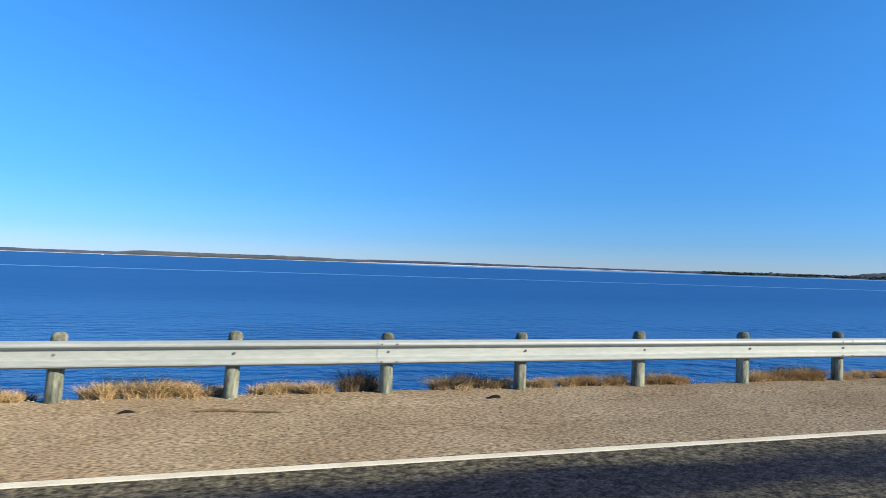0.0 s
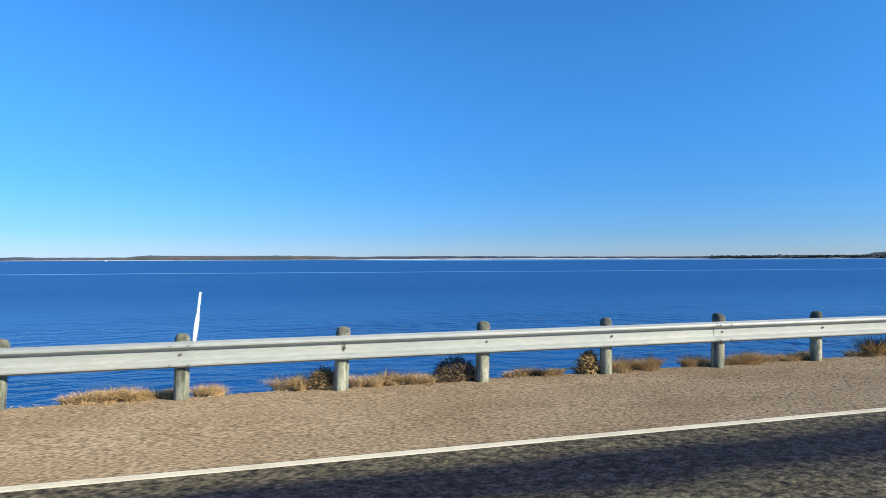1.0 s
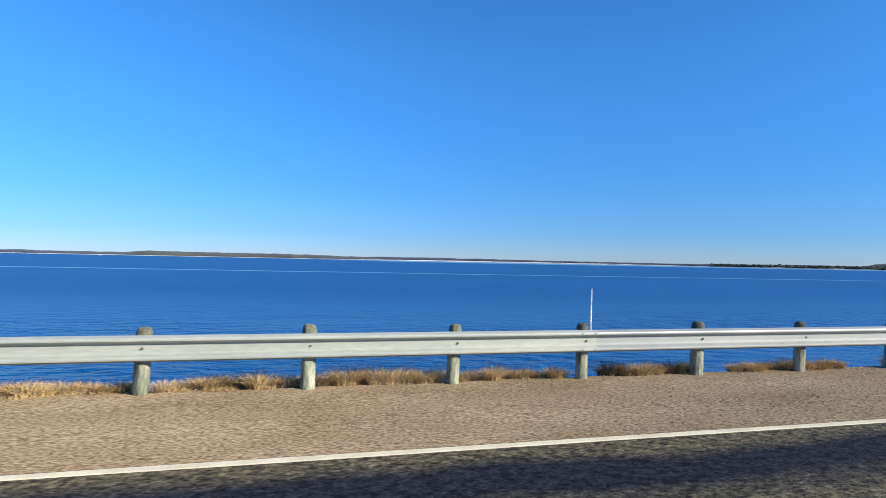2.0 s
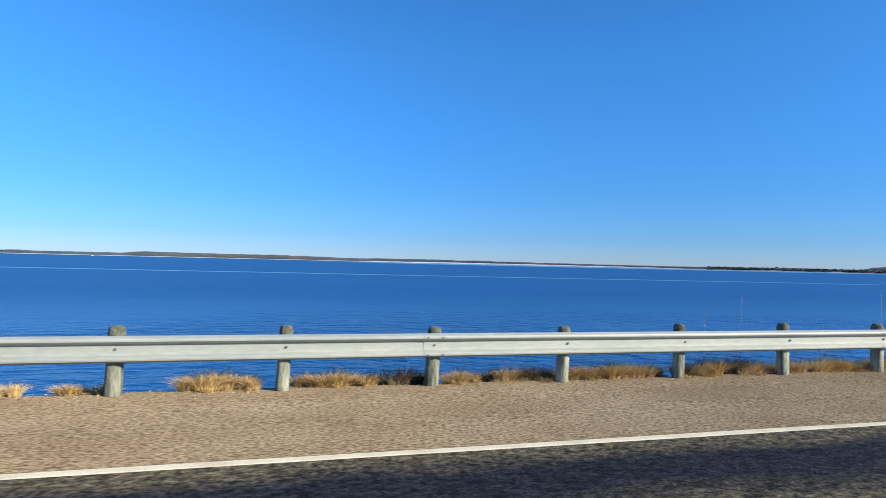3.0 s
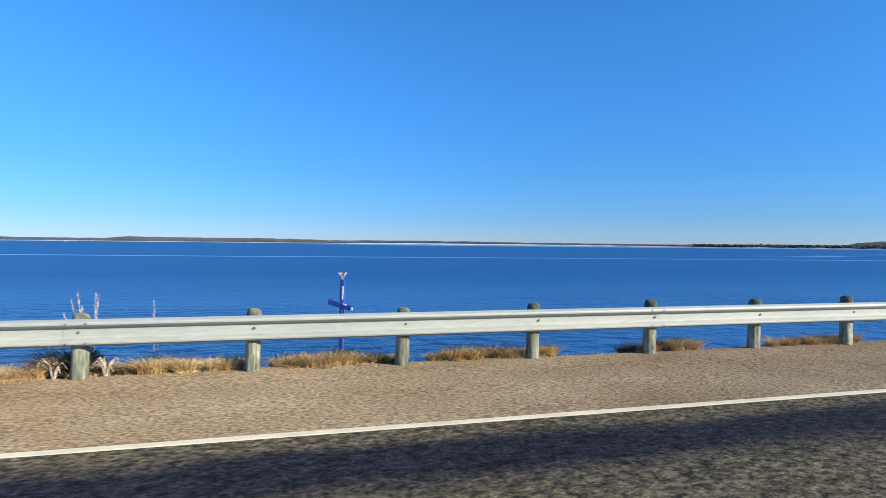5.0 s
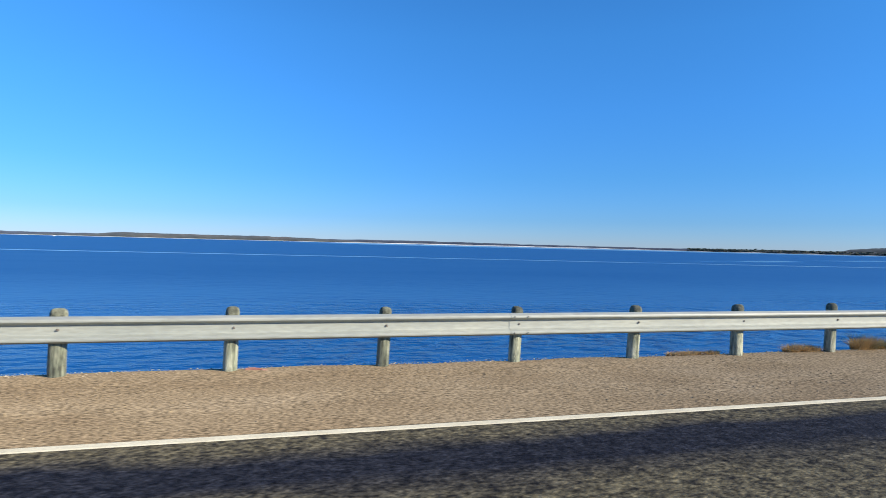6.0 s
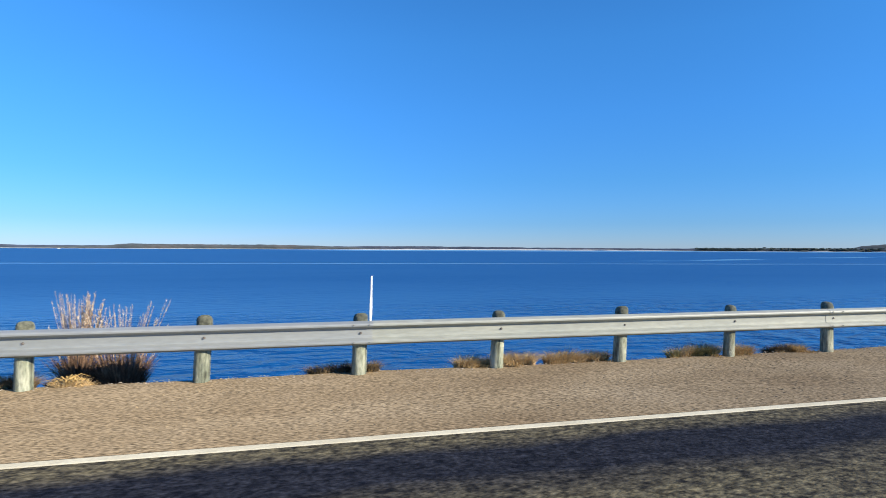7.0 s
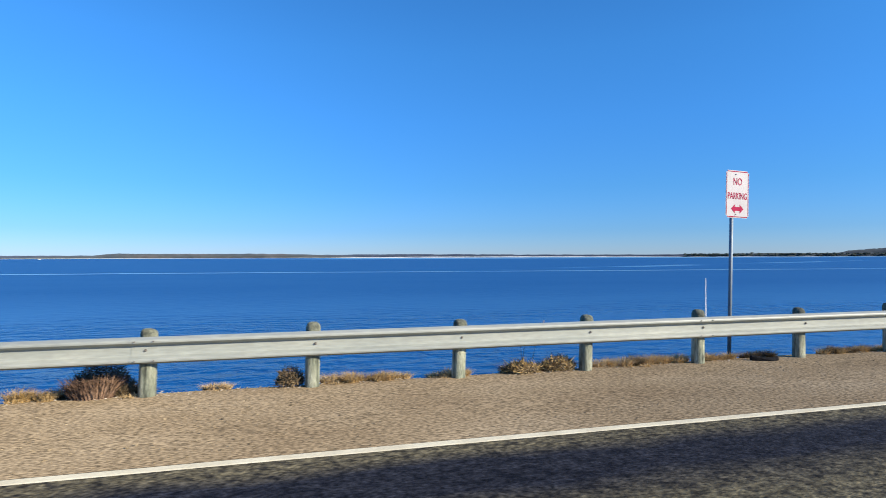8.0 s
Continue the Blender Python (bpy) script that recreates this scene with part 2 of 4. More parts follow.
def water_material():
    """Open lake water: wind ripples at three sizes, calmer slicks drawn out along the shore and far out."""
    m = bpy.data.materials.new("lake_water")
    m.use_nodes = True
    nt = m.node_tree
    b = nt.nodes["Principled BSDF"]
    b.inputs["Base Color"].default_value = (0.003, 0.063, 0.212, 1)
    b.inputs["IOR"].default_value = 1.33
    b.inputs["Specular IOR Level"].default_value = 0.5
    b.inputs["Roughness"].default_value = 0.12
    tc = nt.nodes.new("ShaderNodeTexCoord")

    def ripples(scale, stretch, detail):
        mp = nt.nodes.new("ShaderNodeMapping")
        mp.inputs["Scale"].default_value = stretch
        mp.inputs["Rotation"].default_value = (0, 0, radians(8))
        n = nt.nodes.new("ShaderNodeTexNoise")
        n.inputs["Scale"].default_value, n.inputs["Detail"].default_value = scale, detail
        nt.links.new(tc.outputs["Object"], mp.inputs["Vector"])
        nt.links.new(mp.outputs[0], n.inputs["Vector"])
        return n.outputs["Fac"]

    def sums(a, k, c):
        s = nt.nodes.new("ShaderNodeMath")
        s.operation = "MULTIPLY_ADD"
        nt.links.new(a, s.inputs[0])
        s.inputs[1].default_value = k
        if c is None:
            s.inputs[2].default_value = 0
        else:
            nt.links.new(c, s.inputs[2])
        return s.outputs[0]

    h = sums(ripples(0.5, (0.6, 1.0, 1), 3.0), 0.36, None)
    h = sums(ripples(1.5, (0.55, 1.0, 1), 3.0), 1.0, h)
    h = sums(ripples(5.0, (0.6, 1.0, 1), 2.0), 0.1, h)
    # slicks: thin bands of calm water drawn out along x
    def ranged(v, a, c, lo=0.0, hi=1.0):
        r = nt.nodes.new("ShaderNodeMapRange")
        r.interpolation_type = "SMOOTHSTEP"
        r.inputs["From Min"].default_value, r.inputs["From Max"].default_value = a, c
        r.inputs["To Min"].default_value, r.inputs["To Max"].default_value = lo, hi
        nt.links.new(v, r.inputs["Value"])
        return r.outputs[0]

    def op(kind, a, c):
        o = nt.nodes.new("ShaderNodeMath")
        o.operation = kind
        for k, v in enumerate((a, c)):
            if isinstance(v, (int, float)):
                o.inputs[k].default_value = v
            else:
                nt.links.new(v, o.inputs[k])
        return o.outputs[0]

    sep = nt.nodes.new("ShaderNodeSeparateXYZ")
    nt.links.new(tc.outputs["Object"], sep.inputs[0])
    wobble = op("MULTIPLY", op("SUBTRACT", ripples(0.012, (1, 0.2, 1), 3.0), 0.5), 16.0)
    lie = op("ADD", op("ADD", sep.outputs["Y"], wobble), op("MULTIPLY", sep.outputs["X"], 0.11))
    off = op("ABSOLUTE", op("SUBTRACT", lie, 148.0), 0.0)
    near_band = op("MULTIPLY", ranged(off, 1.1, 3.6, 0.75, 0.0), ranged(ripples(0.02, (1, 0.3, 1), 3.0), 0.25, 0.42, 0.25, 1.0))
    # a second streak that runs out towards the headland
    slant = op("SUBTRACT", op("ADD", sep.outputs["Y"], wobble), op("MULTIPLY", sep.outputs["X"], 0.49))
    off2 = op("ABSOLUTE", op("SUBTRACT", slant, 12.0), 0.0)
    streak = op("MULTIPLY", ranged(off2, 3.0, 14.0, 0.65, 0.0), op("MULTIPLY", ranged(sep.outputs["X"], 230.0, 300.0), ranged(ripples(0.015, (1, 1, 1), 3.0), 0.4, 0.55)))
    # sheltered water off the far beach
    lee = op("MULTIPLY", ranged(sep.outputs["Y"], 800.0, 1300.0, 0.0, 0.7),
             ranged(op("SUBTRACT", sep.outputs["X"], op("MULTIPLY", sep.outputs["Y"], 0.1)), -150.0, 250.0))
    calm = op("MAXIMUM", op("MAXIMUM", near_band, streak), lee)
    base_rough = ranged(sep.outputs["Y"], 10.0, 60.0, 0.24, 0.40)
    nt.links.new(op("MULTIPLY", base_rough, ranged(calm, 0.0, 1.0, 1.0, 0.15)), b.inputs["Roughness"])
    gusts = ranged(ripples(0.09, (0.5, 1.0, 1), 4.0), 0.38, 0.62, 0.35, 1.25)
    # wavelets flattened away from the bank to suit the camera's view
    gusts = op("MULTIPLY", gusts, ranged(sep.outputs["Y"], 11.0, 36.0, 0.6, 0.12))
    strength = op("MULTIPLY", ranged(calm, 0.0, 1.0, 1.0, 0.0), gusts)
    bp = nt.nodes.new("ShaderNodeBump")
    bp.inputs["Distance"].default_value = 1.0
    nt.links.new(strength, bp.inputs["Strength"])
    nt.links.new(h, bp.inputs["Height"])
    nt.links.new(bp.outputs[0], b.inputs["Normal"])
    return m


WATER = water_material()


# ---- mesh helpers ----
def mesh(name, verts, faces, mat, smooth=False):
    me = bpy.data.meshes.new(name)
    me.from_pydata([tuple(v) for v in verts], [], faces)
    me.materials.append(mat)
    if smooth:
        me.polygons.foreach_set("use_smooth", [True] * len(me.polygons))
    me.update()
    return me


def bm_mesh(name, bm, mat, smooth=False):
    me = bpy.data.meshes.new(name)
    bmesh.ops.recalc_face_normals(bm, faces=bm.faces[:])
    bm.to_mesh(me)
    bm.free()
    me.materials.append(mat)
    if smooth:
        me.polygons.foreach_set("use_smooth", [True] * len(me.polygons))
    return me


def part(name, data, parent, m=None, label=""):
    ob = new(name, data)
    ob.parent = parent
    if m is not None:
        ob.matrix_basis = m
    return tagged(ob, label)


def sheet(name, xs, profile, mat, jitter=None):
    """A strip: the profile (y, z) carried along xs; jitter(x, k) moves its points by (dy, dz)."""
    verts, faces = [], []
    n = len(profile)
    for x in xs:
        for k, (y, z) in enumerate(profile):
            dy, dz = jitter(x, k) if jitter else (0, 0)
            verts.append((x, y + dy, z + dz))
    for i in range(len(xs) - 1):
        for k in range(n - 1):
            a = i * n + k
            faces.append((a, a + n, a + n + 1, a + 1))
    return new(name, mesh(name, verts, faces, mat))


def box_bm(bm, sx, sy, sz, at=(0, 0, 0), bevel=0.0, turn=None):
    m = Matrix.Translation(at) @ (turn or Matrix.Identity(4)) @ Matrix.Diagonal((sx, sy, sz, 1))
    r = bmesh.ops.create_cube(bm, size=1.0, matrix=m)
    if bevel:
        edges = list({e for v in r["verts"] for e in v.link_edges})
        bmesh.ops.bevel(bm, geom=edges, offset=bevel, segments=2, affect="EDGES")
    return bm


def tube(bm, points, radii, sides=6):
    """A tapered tube through points."""
    rings = []
    for i, p in enumerate(points):
        p = Vector(p)
        a = Vector(points[max(i - 1, 0)])
        c = Vector(points[min(i + 1, len(points) - 1)])
        d = (c - a).normalized()
        u = d.cross(Vector((0.3, 0.9, 0.31))).normalized()
        w = d.cross(u)
        rings.append([bm.verts.new(p + (u * math.cos(2 * math.pi * k / sides) + w * math.sin(2 * math.pi * k / sides)) * radii[i])
                      for k in range(sides)])
    for i in range(len(rings) - 1):
        for k in range(sides):
            bm.faces.new((rings[i][k], rings[i][(k + 1) % sides], rings[i + 1][(k + 1) % sides], rings[i + 1][k]))
    bm.faces.new(rings[0][::-1])
    bm.faces.new(rings[-1])
    return bm


# ---- ground, road, water ----
STEP = 1.905          # post spacing
EDGE = -2.60          # outer side of the white edge line
SHORE_Z = -1.8        # lake level


def line_xs(a, b, step):
    n = int(round((b - a) / step))
    return [a + (b - a) * i / n for i in range(n + 1)]


def wav(x, seed, size=1.0):
    return noise.noise(Vector((x * size, seed * 7.3, 0.5)))


long_xs = [-4700, -2000, -600, -120] + line_xs(-60, 300, 6.0) + [360, 700, 2000, 4700]
ground = sheet("ground", long_xs, [(-4700, -0.6), (-400, -0.6), (-40, -0.5), (-16, -0.35), (-13.4, 0.0), (-12.9, 0.02), (-12.6, -0.1), (-3.0, -0.12),
                                   (-0.4, -0.12), (0.18, -0.1), (0.7, -0.2), (2.2, -1.2), (4.0, -2.2), (14.0, -4.0), (300, -9.0), (4700, -9.0)],
               EARTH)
tagged(ground, "brown earth embankment falling to the lake", "ground", kind="structure")
shoulder = sheet("shoulder", line_xs(-60, 300, 0.4),
                 [(EDGE - 0.15, 0.055), (EDGE + 0.02, 0.063), (-2.0, 0.05), (-1.2, 0.03), (-0.5, 0.012), (0.1, 0.0), (0.26, -0.012), (0.38, -0.06), (0.6, -0.24)], GRAVEL,
                 lambda x, k: (0.10 * wav(x, k, 0.35) + 0.05 * wav(x, k + 5, 1.7), 0.012 * wav(x, 3, 1.3)) if k in (6, 7)
                 else ((0, 0.010 * wav(x, k, 0.6)) if 2 <= k <= 5 else (0, 0)))
tagged(shoulder, "tan compacted gravel shoulder beside the road", "shoulder", kind="structure")
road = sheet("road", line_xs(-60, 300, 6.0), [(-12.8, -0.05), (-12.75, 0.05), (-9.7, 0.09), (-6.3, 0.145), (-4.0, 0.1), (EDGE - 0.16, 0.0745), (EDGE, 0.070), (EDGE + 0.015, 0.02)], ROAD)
tagged(road, "dark worn asphalt road with painted car-roof shadow band", "road", kind="structure")
edge_line = sheet("edge_line", line_xs(-60, 300, 0.5), [(EDGE - 0.140, 0.0720), (EDGE - 0.110, 0.0770), (EDGE - 0.020, 0.0742), (EDGE, 0.068)], LINE,
                  lambda x, k: (0.008 * wav(x, 1 if k < 2 else 2, 1.1), 0))
tagged(edge_line, "white painted edge line, slightly worn", "road marking", kind="structure")
water = sheet("water", [-4700, -1500, -300, 0, 100, 200, 500, 1700, 4700], [(2.4, SHORE_Z), (40, SHORE_Z), (400, SHORE_Z), (1500, SHORE_Z), (4700, SHORE_Z)], WATER)
tagged(water, "deep blue rippled lake water", "water", kind="structure")

# ---- far shores ----
HUB = Vector((100.0, -7.3, 0))


def ridge(name, az0, az1, dist, depth, height, mat, label, seed, rough=0.22, category="hills"):
    """A low wooded shore along an arc round the road, height(f) in metres at the fraction f of the arc."""
    n = max(24, int((az1 - az0) * 6))
    verts, faces = [], []
    prof = [(0.0, -1.0), (0.02, 0.25), (0.12, 0.6), (0.45, 1.0), (0.8, 0.7), (1.0, -0.4)]
    for i in range(n + 1):
        f = i / n
        az = radians(az0 + (az1 - az0) * f)
        end = min(1.0, 8 * f, 8 * (1 - f))
        for k, (d, hz) in enumerate(prof):
            r = dist + depth * d + 40 * wav(i * 0.11, seed + 11)
            h = height(f) * (1 + rough * wav(i * 0.17, seed) + 0.35 * rough * wav(i * 0.9, seed + 3 + k))
            z = SHORE_Z + (hz * h * (0.25 + 0.75 * end) if hz > 0 else hz * 3)
            verts.append((HUB.x + r * math.sin(az), HUB.y + r * math.cos(az), z))
    m = len(prof)
    for i in range(n):
        for k in range(m - 1):
            a = i * m + k
            faces.append((a, a + 1, a + m + 1, a + m))
    ob = new(name, mesh(name, verts, faces, mat, smooth=True))
    return tagged(ob, label, category, kind="structure")


def far_trees(name, az0, az1, dist, count, size, base, label, seed):
    """Many small crowns on a far shore, each a lumpy clump on a short trunk, in one mesh."""
    r = random.Random(seed)
    verts, faces = [], []
    for _ in range(count):
        az = radians(r.uniform(az0, az1))
        d = dist + r.uniform(0, 120)
        s = size * r.uniform(0.55, 1.3)
        c = Vector((HUB.x + d * math.sin(az), HUB.y + d * math.cos(az), SHORE_Z + base * r.uniform(0.3, 1.0)))
        for _b in range(4):
            o = c + Vector((r.uniform(-1, 1) * s * 0.6, r.uniform(-1, 1) * s * 0.6, s * r.uniform(0.2, 0.6)))
            k0 = len(verts)
            for q in range(6):
                a = q * math.pi / 3 + r.uniform(-0.3, 0.3)
                verts.append(o + Vector((math.cos(a), math.sin(a), r.uniform(-0.35, 0.35))) * s * r.uniform(0.7, 1.3))
            verts.append(o + Vector((0, 0, s * r.uniform(0.35, 0.6))))
            verts.append(o - Vector((0, 0, s * 0.6)))
            for q in range(6):
                faces.append((k0 + q, k0 + (q + 1) % 6, k0 + 6))
                faces.append((k0 + (q + 1) % 6, k0 + q, k0 + 7))
    ob = new(name, mesh(name, verts, faces, LEAF))
    return tagged(ob, label, "woods", kind="stuff")


def bell(f, c, w):
    return math.exp(-((f - c) / w) ** 2)


def rise(f, a, b):
    """0 below a, 1 above b, smooth between."""
    f = min(1.0, max(0.0, (f - a) / (b - a)))
    return f * f * (3 - 2 * f)


ridge("far_shore", -35, 62, 4560, 120, lambda f: 19 + 9 * bell(f, 0.5, 0.1) + 4 * bell(f, 0.1, 0.1), SHORE_HAZE_BLUE, "thin dark wooded shore across the lake, tinted blue for haze", 2, 0.16)
ridge("island", -21.5, 9.0, 4250, 250, lambda f: 17 + 15 * rise(f, 0.16, 0.24) - 14 * rise(f, 0.62, 0.95), SHORE, "low brown-green hills across the lake, greyed for haze", 5, 0.14)
ridge("beach", -33, 39.5, 4180, 30, lambda f: 1.6 + 5.0 * rise(f, 0.5, 0.65), SAND, "thin pale beach along the far shore", 17, category="beach")
ridge("headland", 39.0, 62, 3700, 250, lambda f: 17 + 5 * f, SHORE_DARK, "dark green wooded headland across the lake", 9)
ridge("beach", 39.2, 58, 3662, 20, lambda f: 2.2 + 1.6 * math.sin(40 * f) * math.sin(17 * f), SAND, "thin pale strand below the headland", 23, 0.5, category="beach")
ridge("hill", 49.5, 66, 4100, 300, lambda f: 28 + 46 * min(1, 2.0 * f), SHORE_DARK, "dark wooded hill behind the headland", 13)
far_trees("headland_trees", 39.1, 60, 3690, 900, 5.5, 15, "dark green trees along a far headland", 3)
far_trees("headland_trees", 41, 46.5, 3690, 16, 6.0, 19, "taller dark pines on a far headland", 8)


# ---- guard rail ----
def beam_mesh(name, length, mat):
    """A W-beam panel: a folded steel sheet 3 mm thick with rounded bends; valley at y = 0, crests towards the road."""
    key = [(0.156, -0.006), (0.152, -0.020), (0.136, -0.064), (0.127, -0.078), (0.112, -0.083), (0.096, -0.082), (0.087, -0.072), (0.063, -0.010),
           (0.054, -0.002), (0.030, 0.0)]
    prof = key + [(-z, y) for z, y in key[::-1]]
    verts, faces = [], []
    cuts = [0, 0.004] + [length * i / 8 for i in range(1, 8)] + [length - 0.004, length]
    for x in cuts:
        sag = 0.004 * math.sin(9 * x / length) if 0.01 < x < length - 0.01 else 0
        for z, y in prof:
            verts.append((x, y + sag, z))
        for z, y in prof[::-1]:
            verts.append((x, y + sag + 0.004, z * 0.995))
    n = 2 * len(prof)
    for i in range(len(cuts) - 1):
        for k in range(n):
            a, b2 = i * n + k, i * n + (k + 1) % n
            faces.append((a, a + n, b2 + n, b2))
    faces.append(tuple(range(n)))
    faces.append(tuple(range((len(cuts) - 1) * n, len(cuts) * n))[::-1])
    me = mesh(name, verts, faces, mat)
    return me


def post_mesh(seed):
    """A round timber post, slightly out of true, with a chamfered top and drying cracks."""
    r = random.Random(seed)
    bm = bmesh.new()
    sides, rings = 18, []
    rad = 0.089 + r.uniform(-0.006, 0.008)
    levels = [(-0.5, 1.03), (0.0, 1.02), (0.25, 1.0), (0.5, 0.99), (0.7, 0.98)]
    cracks = [r.randrange(sides) for _ in range(3)]
    for z, s in levels:
        ring = []
        for k in range(sides):
            a = 2 * math.pi * k / sides
            rr = rad * s * (1 + 0.035 * noise.noise(Vector((math.cos(a) * 1.3 + seed, math.sin(a) * 1.3, z * 2.0))))
            if k in cracks:
                rr *= 0.95
            ring.append(bm.verts.new((rr * math.cos(a), rr * math.sin(a), z)))
        rings.append(ring)
    for i in range(len(rings) - 1):
        for k in range(sides):
            bm.faces.new((rings[i][k], rings[i][(k + 1) % sides], rings[i + 1][(k + 1) % sides], rings[i + 1][k]))
    return bm_mesh("post", bm, WOOD, smooth=True), rad


def cap_mesh(seed, rad):
    r = random.Random(seed + 50)
    bm = bmesh.new()
    sides, rings = 18, []
    tilt = r.uniform(-0.12, 0.12)
    dome = r.uniform(0.5, 1.0)
    for z, s in ((0.0, 0.985), (0.045, 0.985), (0.072, 0.955), (0.093, 0.83), (0.106, 0.58), (0.112, 0.2)):
        ring = []
        for k in range(sides):
            a = 2 * math.pi * k / sides
            rr = rad * (s if z < 0.05 else s * (1.0 - 0.06 * dome)) * (1 + 0.03 * noise.noise(Vector((math.cos(a) * 2 + seed, math.sin(a) * 2, 3))))
            ring.append(bm.verts.new((rr * math.cos(a), rr * math.sin(a), z + (tilt * rr * math.cos(a) if z > 0.04 else 0))))
        rings.append(ring)
    for i in range(len(rings) - 1):
        for k in range(sides):
            bm.faces.new((rings[i][k], rings[i][(k + 1) % sides], rings[i + 1][(k + 1) % sides], rings[i + 1][k]))
    bm.faces.new(rings[-1])
    return bm_mesh("post_top", bm, WOOD_END, smooth=True)


def bolt_mesh(size=0.02):
    bm = bmesh.new()
    for rad, y0, y1 in ((size, 0.0, -0.006), (size * 0.8, -0.006, -0.016)):
        a = bmesh.ops.create_cone(bm, cap_ends=True, segments=10, radius1=rad, radius2=rad * 0.85, depth=abs(y1 - y0),
                                  matrix=Matrix.Translation((0, (y0 + y1) / 2, 0)) @ pose(0, 0, 0, 90))
    return bm_mesh("bolt", bm, BOLT)


RAIL_Z = 0.550
guard_rail = new("guard_rail")
tagged(guard_rail, "white-grey steel guard rail on round timber posts", "guard rail")
posts = [post_mesh(s) for s in range(7)]
caps = [cap_mesh(s, posts[s][1]) for s in range(7)]
beam = beam_mesh("rail_panel", STEP * 4 + 0.30, RAIL)
beam_dull = beam_mesh("rail_panel_dull", STEP * 4 + 0.30, RAIL_DULL)
beam_darker = beam_mesh("rail_panel_darker", STEP * 4 + 0.30, RAIL_DARKER)
bolt_big, bolt_small = bolt_mesh(0.017), bolt_mesh(0.009)
FIRST, LAST = -16, 144
pr = random.Random(21)
for i in range(FIRST, LAST + 1):
    v = pr.randrange(7)
    m = pose(i * STEP - 0.016 + pr.uniform(-0.012, 0.012), 0.1, pr.uniform(-0.03, 0.012) - (0.03 if 58 < i < 67 else 0), pr.uniform(-1.0, 1.0), 6.0 if i == 58 else pr.uniform(0.4, 3.0), 0) \
        @ pose(0, 0, 0, 0, 0, pr.uniform(0, 360))
    p = part("post", posts[v][0], guard_rail, m)
    part("post_top", caps[v], p, pose(0, 0, 0.7), "dark weathered post top")
for j, i in enumerate(range(FIRST, LAST, 4)):
    dull = i in (88, 28, 120)
    pan = part("rail_panel", beam_dull if dull else beam_darker if 72 <= i else beam, guard_rail,
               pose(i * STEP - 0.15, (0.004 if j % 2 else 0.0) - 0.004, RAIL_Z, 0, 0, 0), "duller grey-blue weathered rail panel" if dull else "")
    for k in range(1, 5):
        part("bolt", bolt_big, pan, pose(0.15 + k * STEP + (0.02 if k < 4 else 0), -0.002, 0.0))
    if i > FIRST:
        for bx in (0.05, 0.25):
            for bz in (0.112, -0.112):
                part("bolt", bolt_small, pan, pose(bx, -0.083, bz))


# ---- roadside markers and signs ----
def marker_mesh(seed, lean):
    """A flexible delineator: narrow foot, wide blade, narrow upper strip, bent by wear."""
    r = random.Random(seed)
    bow = r.uniform(-0.015, 0.025)
    verts, faces = [], []
    levels = [(0.62, 0.02), (0.7, 0.022), (0.76, 0.026), (0.9, 0.03), (0.97, 0.038), (1.08, 0.038), (1.15, 0.032), (1.2, 0.022), (1.30, 0.02), (1.45, 0.018)]
    for z, w in levels:
        x = lean * (z - 0.7) + bow * math.sin((z - 0.7) * 3.5)
        for s in (-1, 1):
            verts += [(x + s * w * 0.6, 0.005, z), (x + s * w * 0.6, -0.005, z)]
    for i in range(len(levels) - 1):
        a, b2 = i * 4, i * 4 + 4
        for p, q in ((0, 1), (1, 3), (3, 2), (2, 0)):
            faces.append((a + p, a + q, b2 + q, b2 + p))
    e = (len(levels) - 1) * 4
    faces += [(e, e + 1, e + 3, e + 2)]
    return mesh("delineator", verts, faces, MARKER)


for i, dx, turn, tip in ((12, 0.11, 30, 0.12), (28, 0.12, 50, 0.06), (44, 0.09, 40, 0.02), (60, 0.11, 45, 0.02), (76, 0.12, 45, 0.0), (92, 0.13, 45, 0.04), (108, 0.13, 42, 0.03), (-4, 0.12, 50, 0.06)):
    ob = new("delineator", marker_mesh(i, tip))
    ob.matrix_basis = pose(i * STEP + dx, 0.1, -0.17, 0, 0, turn)
    tagged(ob, "white plastic delineator fixed to a guard rail post", "road marker", "delineators along the rail")


def text_mesh(body, size, mat, extrude=0.0015):
    cu = bpy.data.curves.new("lettering", "FONT")
    cu.body, cu.size, cu.align_x, cu.align_y, cu.extrude, cu.offset = body, size, "CENTER", "CENTER", extrude, 0.0012 * size / 0.17
    ob = bpy.data.objects.new("lettering", cu)
    scene.collection.objects.link(ob)
    me = bpy.data.meshes.new_from_object(ob.evaluated_get(bpy.context.evaluated_depsgraph_get()))
    bpy.data.objects.remove(ob)
    me.materials.clear()
    me.materials.append(mat)
    return me


